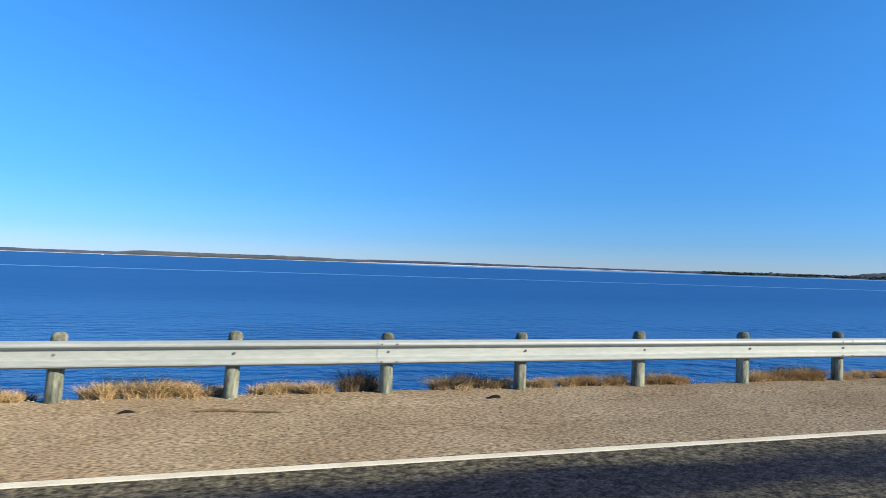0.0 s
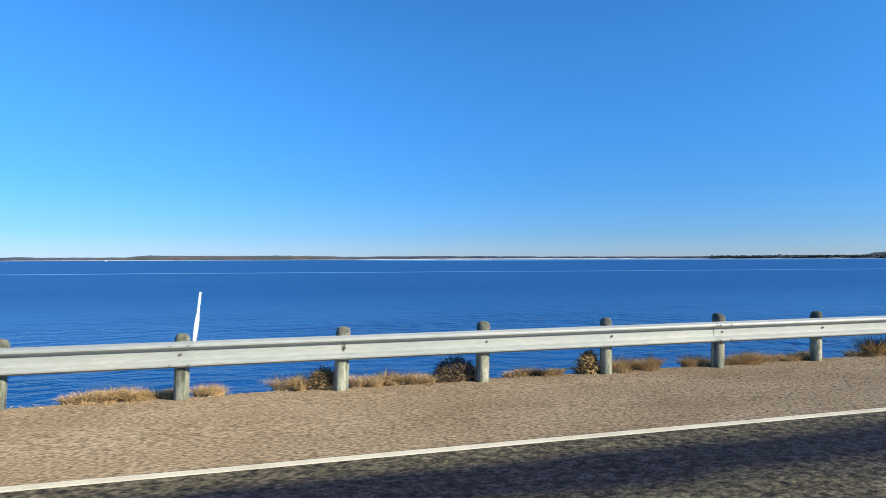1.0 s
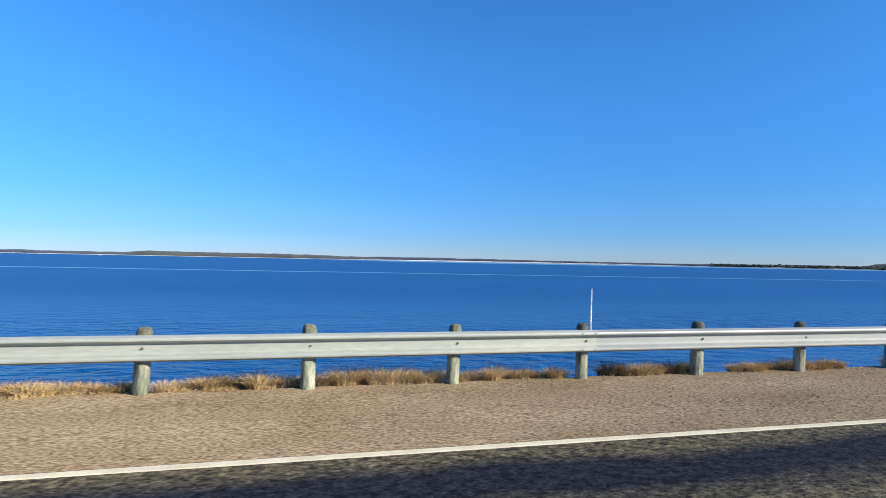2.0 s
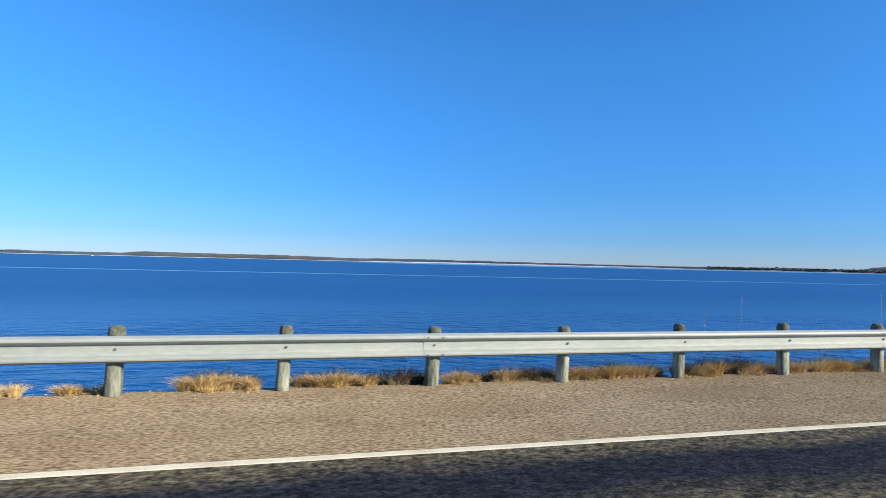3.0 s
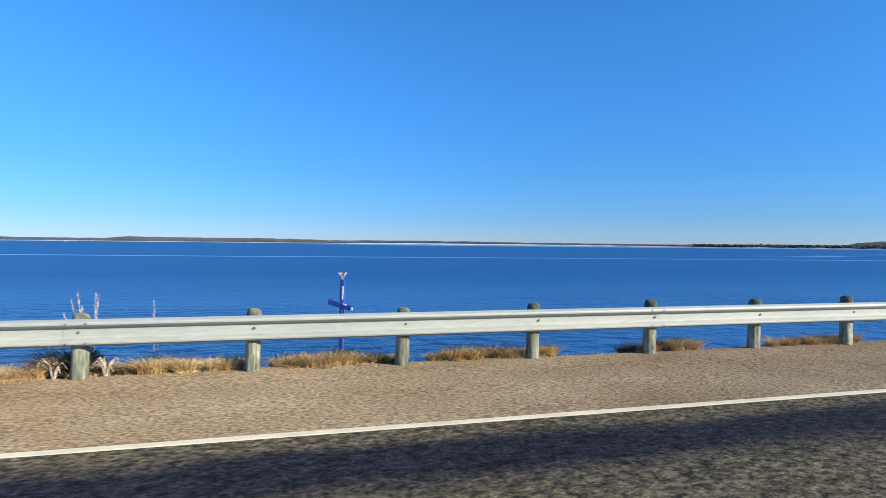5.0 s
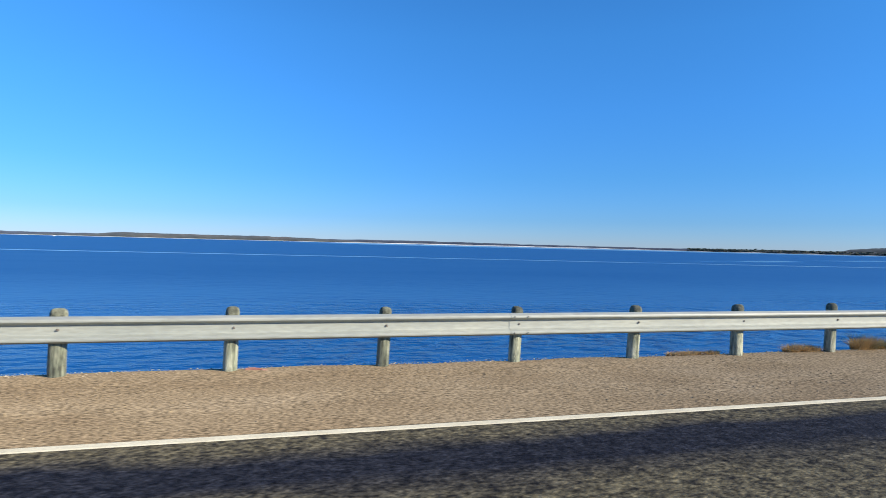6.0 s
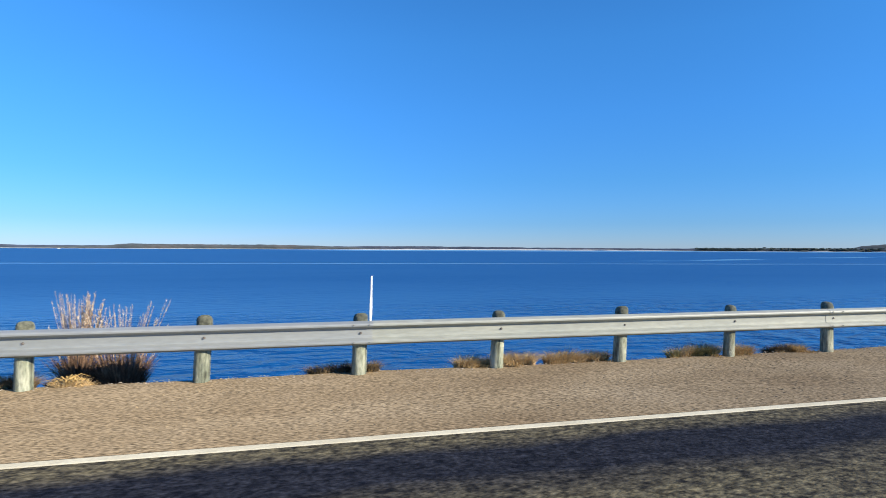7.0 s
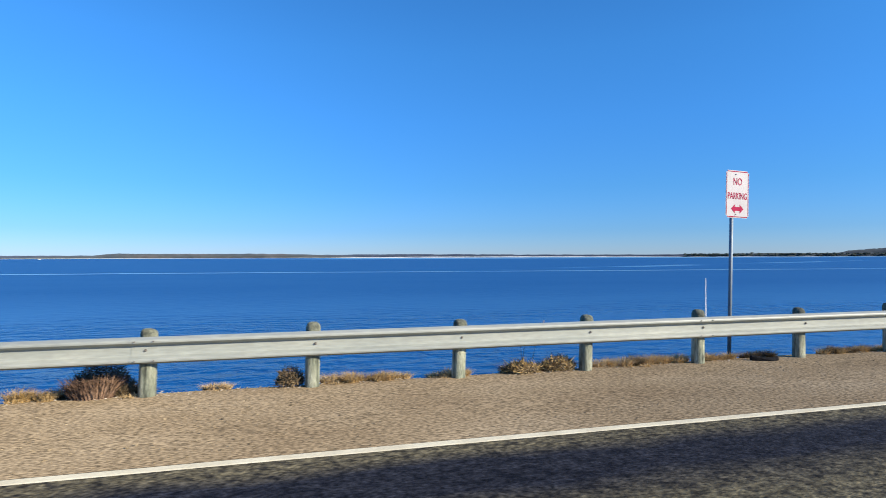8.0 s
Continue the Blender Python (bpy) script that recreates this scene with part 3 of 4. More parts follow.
def parking_sign():
    s = new("parking_sign")
    s.matrix_basis = pose(206.75, 0.62, 0, 0, 2.0, 3)
    bm = bmesh.new()
    tube(bm, [(0, 0, -0.5), (0, 0, 3.0)], [0.03, 0.03], 12)
    part("pole", bm_mesh("pole", bm, STEEL, True), s)
    bm = bmesh.new()
    box_bm(bm, 0.475, 0.004, 0.79, (0.08, -0.036, 2.655))
    bmesh.ops.bevel(bm, geom=[e for e in bm.edges if abs(e.verts[0].co.y - e.verts[1].co.y) > 0.001], offset=0.03, segments=4, affect="EDGES")
    plate = part("plate", bm_mesh("plate", bm, SIGN_WHITE), s, None, "white sign plate")
    bm = bmesh.new()
    for w, z, h in ((0.42, 3.032, 0.012), (0.42, 2.278, 0.012)):
        box_bm(bm, w, 0.003, h, (0.08, -0.0395, z))
    for x in (-0.145, 0.305):
        box_bm(bm, 0.008, 0.003, 0.71, (x, -0.0395, 2.655))
    part("border", bm_mesh("border", bm, SIGN_RED), plate, None, "red border")
    up = pose(0, 0, 0, 90)
    t1 = text_mesh("NO", 0.17, SIGN_RED)
    part("lettering", t1, plate, pose(0.08, -0.0395, 2.86) @ up @ Matrix.Diagonal((0.7, 1, 1, 1)))
    t2 = text_mesh("PARKING", 0.155, SIGN_RED)
    w = max(v.co.x for v in t2.vertices) - min(v.co.x for v in t2.vertices)
    part("lettering", t2, plate, pose(0.08, -0.0395, 2.62) @ up @ Matrix.Diagonal((0.395 / w, 1, 1, 1)))
    bm = bmesh.new()
    pts = [(-0.13, 0), (-0.05, 0.075), (-0.05, 0.032), (0.05, 0.032), (0.05, 0.075), (0.13, 0), (0.05, -0.075), (0.05, -0.032), (-0.05, -0.032), (-0.05, -0.075)]
    front = [bm.verts.new((0.08 + x, -0.0405, 2.41 + z)) for x, z in pts]
    f = bm.faces.new(front)
    ext = bmesh.ops.extrude_face_region(bm, geom=[f])
    bmesh.ops.translate(bm, vec=(0, 0.0025, 0), verts=[g for g in ext["geom"] if isinstance(g, bmesh.types.BMVert)])
    part("arrow", bm_mesh("arrow", bm, SIGN_RED), plate, None, "red double-headed arrow")
    bb = bolt_mesh(0.007)
    for z in (2.985, 2.315):
        part("bolt", bb, plate, pose(0.04, -0.04, z))
    return tagged(s, "white no parking sign on a galvanised pole", "road sign")


parking_sign()


def memorial_cross():
    c = new("roadside_cross")
    c.matrix_basis = pose(124.98, 1.0, -0.42, 0, 1.0, -30)
    bm = bmesh.new()
    box_bm(bm, 0.06, 0.05, 1.7, (0, 0, 0.65), 0.006)
    part("upright", bm_mesh("upright", bm, BLUE_WOOD), c)
    bm = bmesh.new()
    tilt = pose(0, 0, 0, 0, 13, 0)
    box_bm(bm, 0.4, 0.04, 0.075, (0, -0.045, 1.13), 0.006, tilt)
    part("crossbar", bm_mesh("crossbar", bm, BLUE_WOOD), c)
    # white strips right of centre on the upright and the crossbar
    bm = bmesh.new()
    box_bm(bm, 0.022, 0.012, 0.20, (0.014, -0.0275, 1.31), 0.003)
    box_bm(bm, 0.022, 0.012, 0.14, (0.014, -0.0275, 1.0), 0.003)
    box_bm(bm, 0.03, 0.012, 0.06, (0.18, -0.068, 1.088), 0.003, tilt)
    box_bm(bm, 0.06, 0.012, 0.02, (0.07, -0.068, 1.145), 0.003, tilt)
    part("paint_panel", bm_mesh("paint_panel", bm, WHITE_WOOD), c, None, "white strip on the right of the cross")
    bm = bmesh.new()
    for a in range(5):
        t = a * 1.25
        tube(bm, [(0, 0, 1.48), (0.03 * math.cos(t), 0.03 * math.sin(t), 1.56), (0.06 * math.cos(t), 0.06 * math.sin(t), 1.6)], [0.003, 0.003, 0.009], 4)
    part("spray", bm_mesh("spray", bm, PLUME), c, None, "small dried flower spray")
    return tagged(c, "blue and white wooden roadside cross", "cross")


memorial_cross()


# ---- grass and brush on the bank ----
class Blades:
    """Collects blades of grass into one mesh."""

    def __init__(self, seed):
        self.v, self.f, self.r = [], [], random.Random(seed)

    def blade(self, base, height, lean, width, heading, segs=3):
        v0 = len(self.v)
        d = Vector((math.cos(heading), math.sin(heading), 0))
        side = Vector((-d.y, d.x, 0))
        turn = self.r.uniform(-0.9, 0.9)
        side = (side * math.cos(turn) + d * math.sin(turn)) * width
        for i in range(segs + 1):
            f = i / segs
            p = base + d * (lean * height * f * f) + Vector((0, 0, height * (f - 0.25 * lean * f * f)))
            w = side * (1 - f) ** 0.5
            if i < segs:
                self.v += [p - w, p + w]
            else:
                self.v.append(p)
        for i in range(segs - 1):
            a = v0 + 2 * i
            self.f.append((a, a + 1, a + 3, a + 2))
        a = v0 + 2 * (segs - 1)
        self.f.append((a, a + 1, a + 2))


def bank_z(y):
    """Height of the bank behind the posts."""
    return 0.0 if y < 0.3 else (-(y - 0.3) * 0.5 if y < 0.7 else -0.2 - (y - 0.7) * 0.667)


golden, pale, greenish, brush = Blades(31), Blades(30), Blades(32), Blades(33)


def mound(blades, x, y, width, height, count, drift):
    """A dome of fine dry grass: blades rise from one crown, arch outwards and droop at their tips."""
    r = blades.r
    for _ in range(count):
        u = r.uniform(-1, 1)
        v = r.uniform(-1, 1) * math.sqrt(1 - u * u)
        b = Vector((x + 0.62 * width * u + r.uniform(-0.02, 0.02), y + 0.09 * v, bank_z(y + 0.09 * v) - 0.03))
        top = height * (0.35 + 0.65 * math.sqrt(max(0.0, 1 - 0.8 * u * u))) * r.uniform(0.55, 1.1)
        way = math.atan2(v + r.uniform(-0.7, 0.7), u * 1.2 + drift + r.uniform(-0.7, 0.7))
        blades.blade(b, top, r.uniform(0.25, 1.3), 0.0029 * r.uniform(0.6, 1.5), way, 3)


def fringe(i0, i1, height, kind="g", y=0.27):
    """Clumps between two post numbers on the bank: g golden, m mixed, d dark brush, partly for post shadow, e
    green-tinged.
    """
    r = golden.r
    x, end = i0 * STEP, i1 * STEP
    while x < end:
        straw = golden if 34 < i0 < 67 and r.random() < 0.75 else pale
        w = min(r.uniform(0.10, 0.26), max(0.06, (end - x) * 0.6))
        f = (x + w - i0 * STEP) / max(end - i0 * STEP, 0.01)
        h = (height * (0.75 + 0.4 * math.sin(math.pi * min(max(f, 0.08), 0.92))) + 0.07) * r.uniform(0.8, 1.2)
        yy = y + r.uniform(-0.07, 0.12)
        n = int(2100 * w) + 140
        drift = r.uniform(-0.5, 0.9)
        if kind == "g" or (kind == "m" and r.random() < 0.75):
            mound(straw, x + 0.7 * w, yy, w, h, n, drift)
        elif kind == "e":
            mound(greenish if r.random() < 0.65 else straw, x + 0.7 * w, yy, w, h * 1.1, n, drift)
        else:
            mound(brush, x + 0.7 * w, yy + 0.05, w, h * 1.1, n, drift)
        if r.random() < 0.4:
            mound(straw, x + w + r.uniform(-0.1, 0.1), yy - 0.12, w * 0.6, h * 0.5, n // 4, drift)
        x += w * r.uniform(0.8, 1.3)


for a in ((-4.4, -3.1, .18, "m"), (-3, -2.2, .15, "m"), (-1.9, -1.25, .25), (-1.2, -1.05, .12), (-.9, -.35, .17), (-.3, -.05, .25, "d"), (.35, .9, .2, "m"), (1.05, 1.3, .12),
          (1.35, 1.9, .16), (2.05, 2.5, .12), (3.1, 3.35, .15), (3.4, 3.9, .2, "m"), (4.05, 4.75, .12)):
    fringe(*a)
for a in ((5.3, 5.75, .22), (6.2, 6.4, .1), (6.85, 6.98, .25, "d"), (7.05, 7.4, .24, "m"), (7.5, 8, .12), (8.05, 8.7, .15), (8.65, 8.95, .3), (9.05, 9.3, .22), (9.7, 9.95, .15),
          (10, 10.8, .2, "m"), (11.3, 11.95, .16), (12.05, 12.2, .12), (12.55, 12.75, .2), (12.8, 12.97, .24, "d"), (13.05, 13.6, .16), (13.65, 13.98, .1, "m"),
          (14.2, 14.65, .1, "m"), (14.8, 14.97, .12, "e"), (15.05, 15.5, .2)):
    fringe(*a)
for a in ((15.75, 15.97, .16), (16.1, 17, .16), (17.5, 17.7, .1, "m"), (17.88, 17.99, .26, "d"), (18.85, 19.25, .17), (19.55, 20, .08), (20.05, 20.55, .16), (20.75, 20.98, .15),
          (21.05, 21.45, .2), (21.6, 21.95, .13), (22.1, 22.9, .19, "m"), (23.1, 24, .14), (24.05, 24.95, .17), (25.05, 25.95, .18, "m"), (26.05, 26.9, .2), (27.05, 27.9, .17), (28.2, 29, .2, "m"),
          (29.4, 30.5, .16), (31, 31.8, .2), (32.1, 33, .18, "m"), (33.3, 34.4, .15), (34.75, 34.97, .2, "d"), (35.03, 35.75, .2, "m")):
    fringe(*a)
for a in ((36.05, 36.3, .08), (36.48, 36.92, .2), (37.12, 37.42, .14), (37.65, 37.95, .1), (38.35, 38.8, .22), (39.05, 39.6, .2), (39.6, 39.98, .2, "d"), (40.1, 40.35, .15), (40.4, 40.95, .2, "m"), (41.05, 41.9, .2),
          (42, 43, .24, "m"), (43.05, 44, .2), (44.05, 44.8, .2), (44.8, 44.97, .3, "d"), (45.3, 45.75, .25), (45.75, 45.95, .25, "d"), (46.05, 46.35, .1),
          (46.4, 46.9, .28, "m"), (47.05, 47.5, .28, "m"), (47.6, 47.95, .18), (48.05, 48.7, .24), (48.75, 49, .15)):
    fringe(*a)
for a in ((49.1, 49.9, .22), (50.1, 50.9, .2), (50.85, 50.97, .25, "d"), (51.1, 51.9, .22), (52.1, 52.9, .26), (53, 53.9, .27, "m"), (54.05, 54.9, .22), (55, 55.9, .22),
          (56.1, 56.8, .22), (57.3, 57.9, .26), (58.1, 58.35, .2), (58.4, 58.9, .22), (59.05, 59.9, .27), (60.1, 60.95, .23), (61.05, 61.9, .26), (62.05, 62.9, .22),
          (63.05, 63.75, .2), (63.74, 63.97, .3, "d"), (64.05, 64.9, .2), (65.1, 66, .18)):
    fringe(*a)
for a in ((66.2, 67.2, .18), (67.8, 68.5, .2, "m"), (69.2, 70.2, .16), (71, 71.7, .15, "m"), (72.5, 73, .15), (73.7, 74.2, .12), (75.42, 75.78, .12, "d"),
          (81.4, 81.85, .03), (82.55, 82.9, .08), (83.32, 83.74, .2, "e"), (85.45, 85.65, .1), (85.8, 85.98, .15, "d"), (86.6, 86.8, .1, "e"), (86.82, 86.99, .2, "d"),
          (87.02, 87.25, .25), (87.35, 87.9, .12, "m"), (88.2, 88.4, .06)):
    fringe(*a)
for a in ((89.3, 89.6, .2, "g"), (89.7, 89.98, .2, "d"), (90.05, 90.3, .07, "m"), (91.65, 92.1, .13, "d"), (92.7, 92.97, .15), (93.03, 93.3, .22), (93.4, 93.95, .15),
          (94.5, 94.92, .16, "e"), (95.05, 95.25, .15), (95.5, 95.8, .1, "m"), (99.7, 100.1, .16, "e"), (101.65, 101.95, .13), (102.5, 102.9, .1, "m"),
          (103.2, 103.45, .1), (103.4, 103.95, .13, "d"), (104.3, 104.45, .06), (105.05, 105.45, .12), (105.45, 105.65, .1)):
    fringe(*a)
for a in ((105.8, 106.1, .07, "m"), (106.35, 106.9, .12, "m"), (107.1, 107.95, .12, "m"), (108.1, 108.4, .1), (108.5, 108.8, .1, "d"), (109.3, 110.2, .09, "m"), (110.6, 111.5, .18, "m"),
          (112, 113.2, .18), (114, 115, .2, "m")):
    fringe(*a)
# dark tufts added left of each post in place of its cast shadow
for i in range(49, 66):
    fringe(i - 0.2, i - 0.03, 0.14, "d", 0.36)
tagged(new("golden_grass", mesh("golden_grass", golden.v, golden.f, GRASS)), "golden dry grass along the bank edge", "grass", kind="stuff")
tagged(new("dry_grass", mesh("dry_grass", pale.v, pale.f, STRAW)), "pale straw-coloured dry grass along the bank edge", "grass", kind="stuff")
tagged(new("green_grass", mesh("green_grass", greenish.v, greenish.f, GRASS_GREEN)), "green-tinged grass tufts on the bank", "grass", kind="stuff")
tagged(new("dark_brush", mesh("dark_brush", brush.v, brush.f, BRUSH)), "dark brown dead brush, partly standing in for post shadows", "brush", kind="stuff")


def reed_clump(i, y, height, count, plumes, spread, seed, label, leafy=0.5, leaf=None, feather=1.0, droop=1.0, bend=0.0, peaked=False):
    """A tall dead grass clump: leaves from one crown, and thin stems with feathery plumes."""
    leaves = Blades(seed)
    r = leaves.r
    z = bank_z(y)
    for _ in range(count):
        a, q = r.uniform(0, 6.283), spread * 0.5 * math.sqrt(r.random())
        leaves.blade(Vector((q * math.cos(a), q * math.sin(a) * 0.6, -0.05)), height * leafy * r.uniform(0.5, 1.1), r.uniform(0.1, 0.7) * droop, 0.007 * r.uniform(0.6, 1.5), a, 4)
    clump = new("reed_clump")
    clump.matrix_basis = pose(i * STEP, y, z)
    tagged(part("foliage", mesh("foliage", leaves.v, leaves.f, leaf or REED), clump), kind="stuff")
    if plumes:
        bm = bmesh.new()
        fl = Blades(seed + 1)
        for _ in range(plumes):
            a, q = r.uniform(0, 6.283), spread * math.sqrt(r.random())
            h = height * ((1 - 0.5 * q / spread) * r.uniform(0.85, 1.05) if peaked else r.uniform(0.62, 1.0))
            bx, by = q * 0.3 * math.cos(a), q * 0.25 * math.sin(a)
            tx, ty = q * 1.25 * math.cos(a) + r.uniform(-0.08, 0.08) + bend, q * 0.6 * math.sin(a)
            pts = [(bx, by, -0.05), (bx * 0.6 + tx * 0.4, by * 0.6 + ty * 0.4, h * 0.5), (tx, ty, h)]
            tube(bm, pts, [0.004, 0.003, 0.0015], 4)
            for k in range(60 if feather <= 1 else 420):
                f = r.uniform(0.66, 1.0) if feather <= 1 else 1 - 0.27 * r.random() ** 0.8
                p = Vector(pts[1]).lerp(Vector(pts[2]), (f - 0.5) * 2)
                if feather > 1:
                    # one full plume: longest at a third of its height, drawn out to a point
                    g = (f - 0.73) / 0.27
                    full = min(g / 0.3, (1 - g) / 0.7) + 0.12
                    fl.blade(p, 0.12 * full * r.uniform(0.5, 1.2), r.uniform(0.5, 1.1), 0.0042, r.uniform(0, 6.283), 2)
                else:
                    fl.blade(p, r.uniform(0.03, 0.10) * 0.75 * feather, r.uniform(0.1, 0.7) * feather, 0.0034 if feather >= 1 else 0.0022, r.uniform(0, 6.283), 2)
        tagged(part("stem", bm_mesh("stem", bm, TAN_REED if leaf is RUST_REED else leaf or REED), clump), kind="stuff")
        tagged(part("plume", mesh("plume", fl.v, fl.f, PLUME), clump, None, "pale feathery seed plumes"), kind="stuff")
    return tagged(clump, label, "reeds")


def leafy_bush(i, y, width, height, count, seed, label, leaf=1.0, mat=None):
    """A rounded dead bush: thin stems, and curled dry leaves in pale gold and in brown."""
    light, dark = Blades(seed), Blades(seed + 1)
    r = light.r
    bm = bmesh.new()
    for _ in range(26):
        a, q = r.uniform(0, 6.283), width * 0.5 * math.sqrt(r.random())
        tube(bm, [(q * 0.3 * math.cos(a), q * 0.2 * math.sin(a), -0.06), (q * math.cos(a), q * 0.6 * math.sin(a), height * r.uniform(0.6, 1.0))], [0.005, 0.002], 4)
    for k in range(count):
        a, q = r.uniform(0, 6.283), width * 0.5 * math.sqrt(r.random())
        z = height * r.uniform(0.02, 1.0) * math.sqrt(max(0.15, 1 - (q / (width * 0.52)) ** 2))
        kind = light if r.random() < 0.5 else dark
        v0 = len(kind.v)
        kind.blade(Vector((0, 0, 0)), r.uniform(0.05, 0.13) * leaf, r.uniform(0.3, 1.6), r.uniform(0.005, 0.013) * leaf, r.uniform(0, 6.283), 3)
        turn = pose(q * math.cos(a), q * 0.6 * math.sin(a), z, r.uniform(-80, 80), r.uniform(-80, 80), 0)
        for n in range(v0, len(kind.v)):
            kind.v[n] = turn @ kind.v[n]
    bush = new("leafy_bush")
    bush.matrix_basis = pose(i * STEP, y, bank_z(y))
    tagged(part("stem", bm_mesh("stem", bm, REED), bush), kind="stuff")
    tagged(part("foliage", mesh("foliage", light.v, light.f, mat or GRASS), bush, None, "curled pale gold leaves" if mat is None else "curled dark brown leaves"), kind="stuff")
    tagged(part("foliage", mesh("foliage", dark.v, dark.f, BRUSH), bush, None, "curled brown leaves"), kind="stuff")
    return tagged(bush, label, "bush")


CURLED = "rounded dead bush with curled golden-brown leaves under the rail"
leafy_bush(75.63, 0.3, 0.85, 0.46, 1500, 201, CURLED)
leafy_bush(87.1, 0.22, 0.34, 0.28, 700, 203, "small golden dry bush beside a post", 0.75)
leafy_bush(8.86, 0.3, 0.3, 0.38, 700, 215, "pale golden dead bush beside a post", 0.8)
leafy_bush(7.13, 0.26, 0.34, 0.26, 600, 217, "small golden dry bush beside a post", 0.75)
leafy_bush(63.95, 0.45, 0.58, 0.38, 1500, 211, "dark brown dead bush beside a post", 0.7, BRUSH)
leafy_bush(46.5, 0.55, 0.6, 0.6, 1500, 213, "dark brown dead bush under the rail", 0.8, BRUSH)
leafy_bush(86.89, 0.42, 0.42, 0.6, 1500, 205, "dark brown dead bush beside a post", 0.7, BRUSH)
leafy_bush(103.7, 0.42, 0.72, 0.42, 4200, 207, "round reddish-brown dead bush under the rail", 0.55, RUST_REED)
leafy_bush(13.82, 0.3, 0.6, 0.3, 1500, 225, "dark brown dead bush beside a post", 0.75, BRUSH)
leafy_bush(14.87, 0.2, 0.3, 0.34, 1100, 227, "upright dry bush with curled golden leaves by a post", 0.8)
leafy_bush(12.87, 0.25, 0.32, 0.26, 800, 229, "small golden dry bush beside a post", 0.75)
leafy_bush(104.85, 0.2, 0.34, 0.22, 900, 219, "dark brown dead bush beside a post", 0.7, BRUSH)
leafy_bush(106.5, 0.2, 0.55, 0.14, 900, 221, "low dead bush with curled golden leaves under the rail", 0.75)
leafy_bush(106.8, 0.22, 0.5, 0.19, 1000, 223, "low dead bush with curled golden leaves under the rail", 0.75)
TALL = "tall dead reed clump with pale plumes behind the rail"
THIN = "few thin dry stalks standing above the rail"
reed_clump(9.05, 0.9, 1.45, 160, 24, 0.5, 101, "pale dead bush with wispy stems behind the rail", 0.5, DRIFT)
reed_clump(17.76, 0.28, 0.46, 220, 0, 0.22, 102, "low clump of drooping brown reeds by a post", 0.9, GRASS, 1.0, 2.2)
reed_clump(17.8, 0.34, 0.46, 300, 0, 0.34, 121, "low clump of drooping brown reeds by a post", 0.9, None, 1.0, 1.8)
leafy_bush(18.13, 0.26, 0.4, 0.28, 800, 209, "small golden dry bush beside a post", 0.75)
reed_clump(42.84, 0.7, 1.42, 20, 1, 0.08, 103, THIN, 0.3, DRIFT, 0.6)
reed_clump(42.5, 0.7, 1.15, 20, 1, 0.06, 123, THIN, 0.3, DRIFT, 0.6)
reed_clump(43.8, 0.7, 1.5, 20, 1, 0.06, 104, THIN, 0.3, DRIFT, 0.6)
reed_clump(47.2, 1.0, 2.2, 520, 100, 0.17, 105, TALL, 0.72, TAN_REED, 1.0, 0.16, 0.04, True)
reed_clump(47.48, 1.0, 1.38, 420, 30, 0.32, 106, TALL, 0.72, TAN_REED, 1.0, 0.6)
reed_clump(47.52, 1.2, 2.45, 220, 40, 0.15, 122, TALL, 0.6, TAN_REED, 1.0, 0.3, 0.24, True)
leafy_bush(47.24, 0.3, 0.5, 0.34, 1300, 231, "upright dry bush with curled golden leaves by a post", 0.75)
reed_clump(49.72, 0.7, 1.42, 40, 12, 0.2, 107, THIN, 0.3, TAN_REED, 1.0, 1.0, -0.25)
reed_clump(54.68, 0.8, 1.2, 40, 5, 0.14, 108, THIN, 0.3, TAN_REED)
reed_clump(53.5, 0.8, 1.12, 20, 3, 0.1, 124, THIN, 0.3, TAN_REED)
reed_clump(53.88, 0.8, 1.16, 20, 3, 0.1, 125, THIN, 0.3, TAN_REED)
reed_clump(54.9, 0.8, 1.22, 20, 1, 0.05, 126, THIN, 0.3, TAN_REED)
reed_clump(55.2, 0.8, 1.35, 20, 6, 0.16, 109, THIN, 0.3, TAN_REED)
reed_clump(58.95, 0.8, 1.35, 20, 1, 0.1, 110, THIN, 0.3)
reed_clump(62.8, 0.8, 1.42, 20, 3, 0.14, 111, THIN, 0.3, TAN_REED)
reed_clump(63.94, 0.8, 1.22, 40, 7, 0.22, 112, THIN, 0.3, TAN_REED)
reed_clump(64.32, 0.8, 1.22, 20, 3, 0.08, 120, THIN, 0.3, TAN_REED)
reed_clump(75.74, 0.5, 1.12, 20, 20, 0.13, 119, "few tall brown reed stalks behind the rail", 0.3, TAN_REED)
reed_clump(75.48, 0.5, 0.95, 10, 3, 0.05, 113, THIN, 0.3, TAN_REED)
reed_clump(86.97, 0.7, 1.64, 30, 1, 0.06, 114, "single feathery reed plume above the rail", 0.3, None, 2.2, 1.0, -0.3)
reed_clump(90.12, 1.07, 1.5, 1300, 140, 0.27, 115, TALL, 0.52, RUST_REED, 0.7, 0.7)
reed_clump(90.38, 1.07, 1.36, 1700, 80, 0.46, 116, TALL, 0.56, RUST_REED, 0.7, 0.7)
reed_clump(103.68, 0.2, 0.36, 1100, 0, 0.5, 127, "low fan of rusty brown dead grass under the rail", 0.9, RUST_REED, 1.0, 0.9)
reed_clump(106.6, 0.6, 0.95, 40, 3, 0.4, 117, THIN, 0.3)


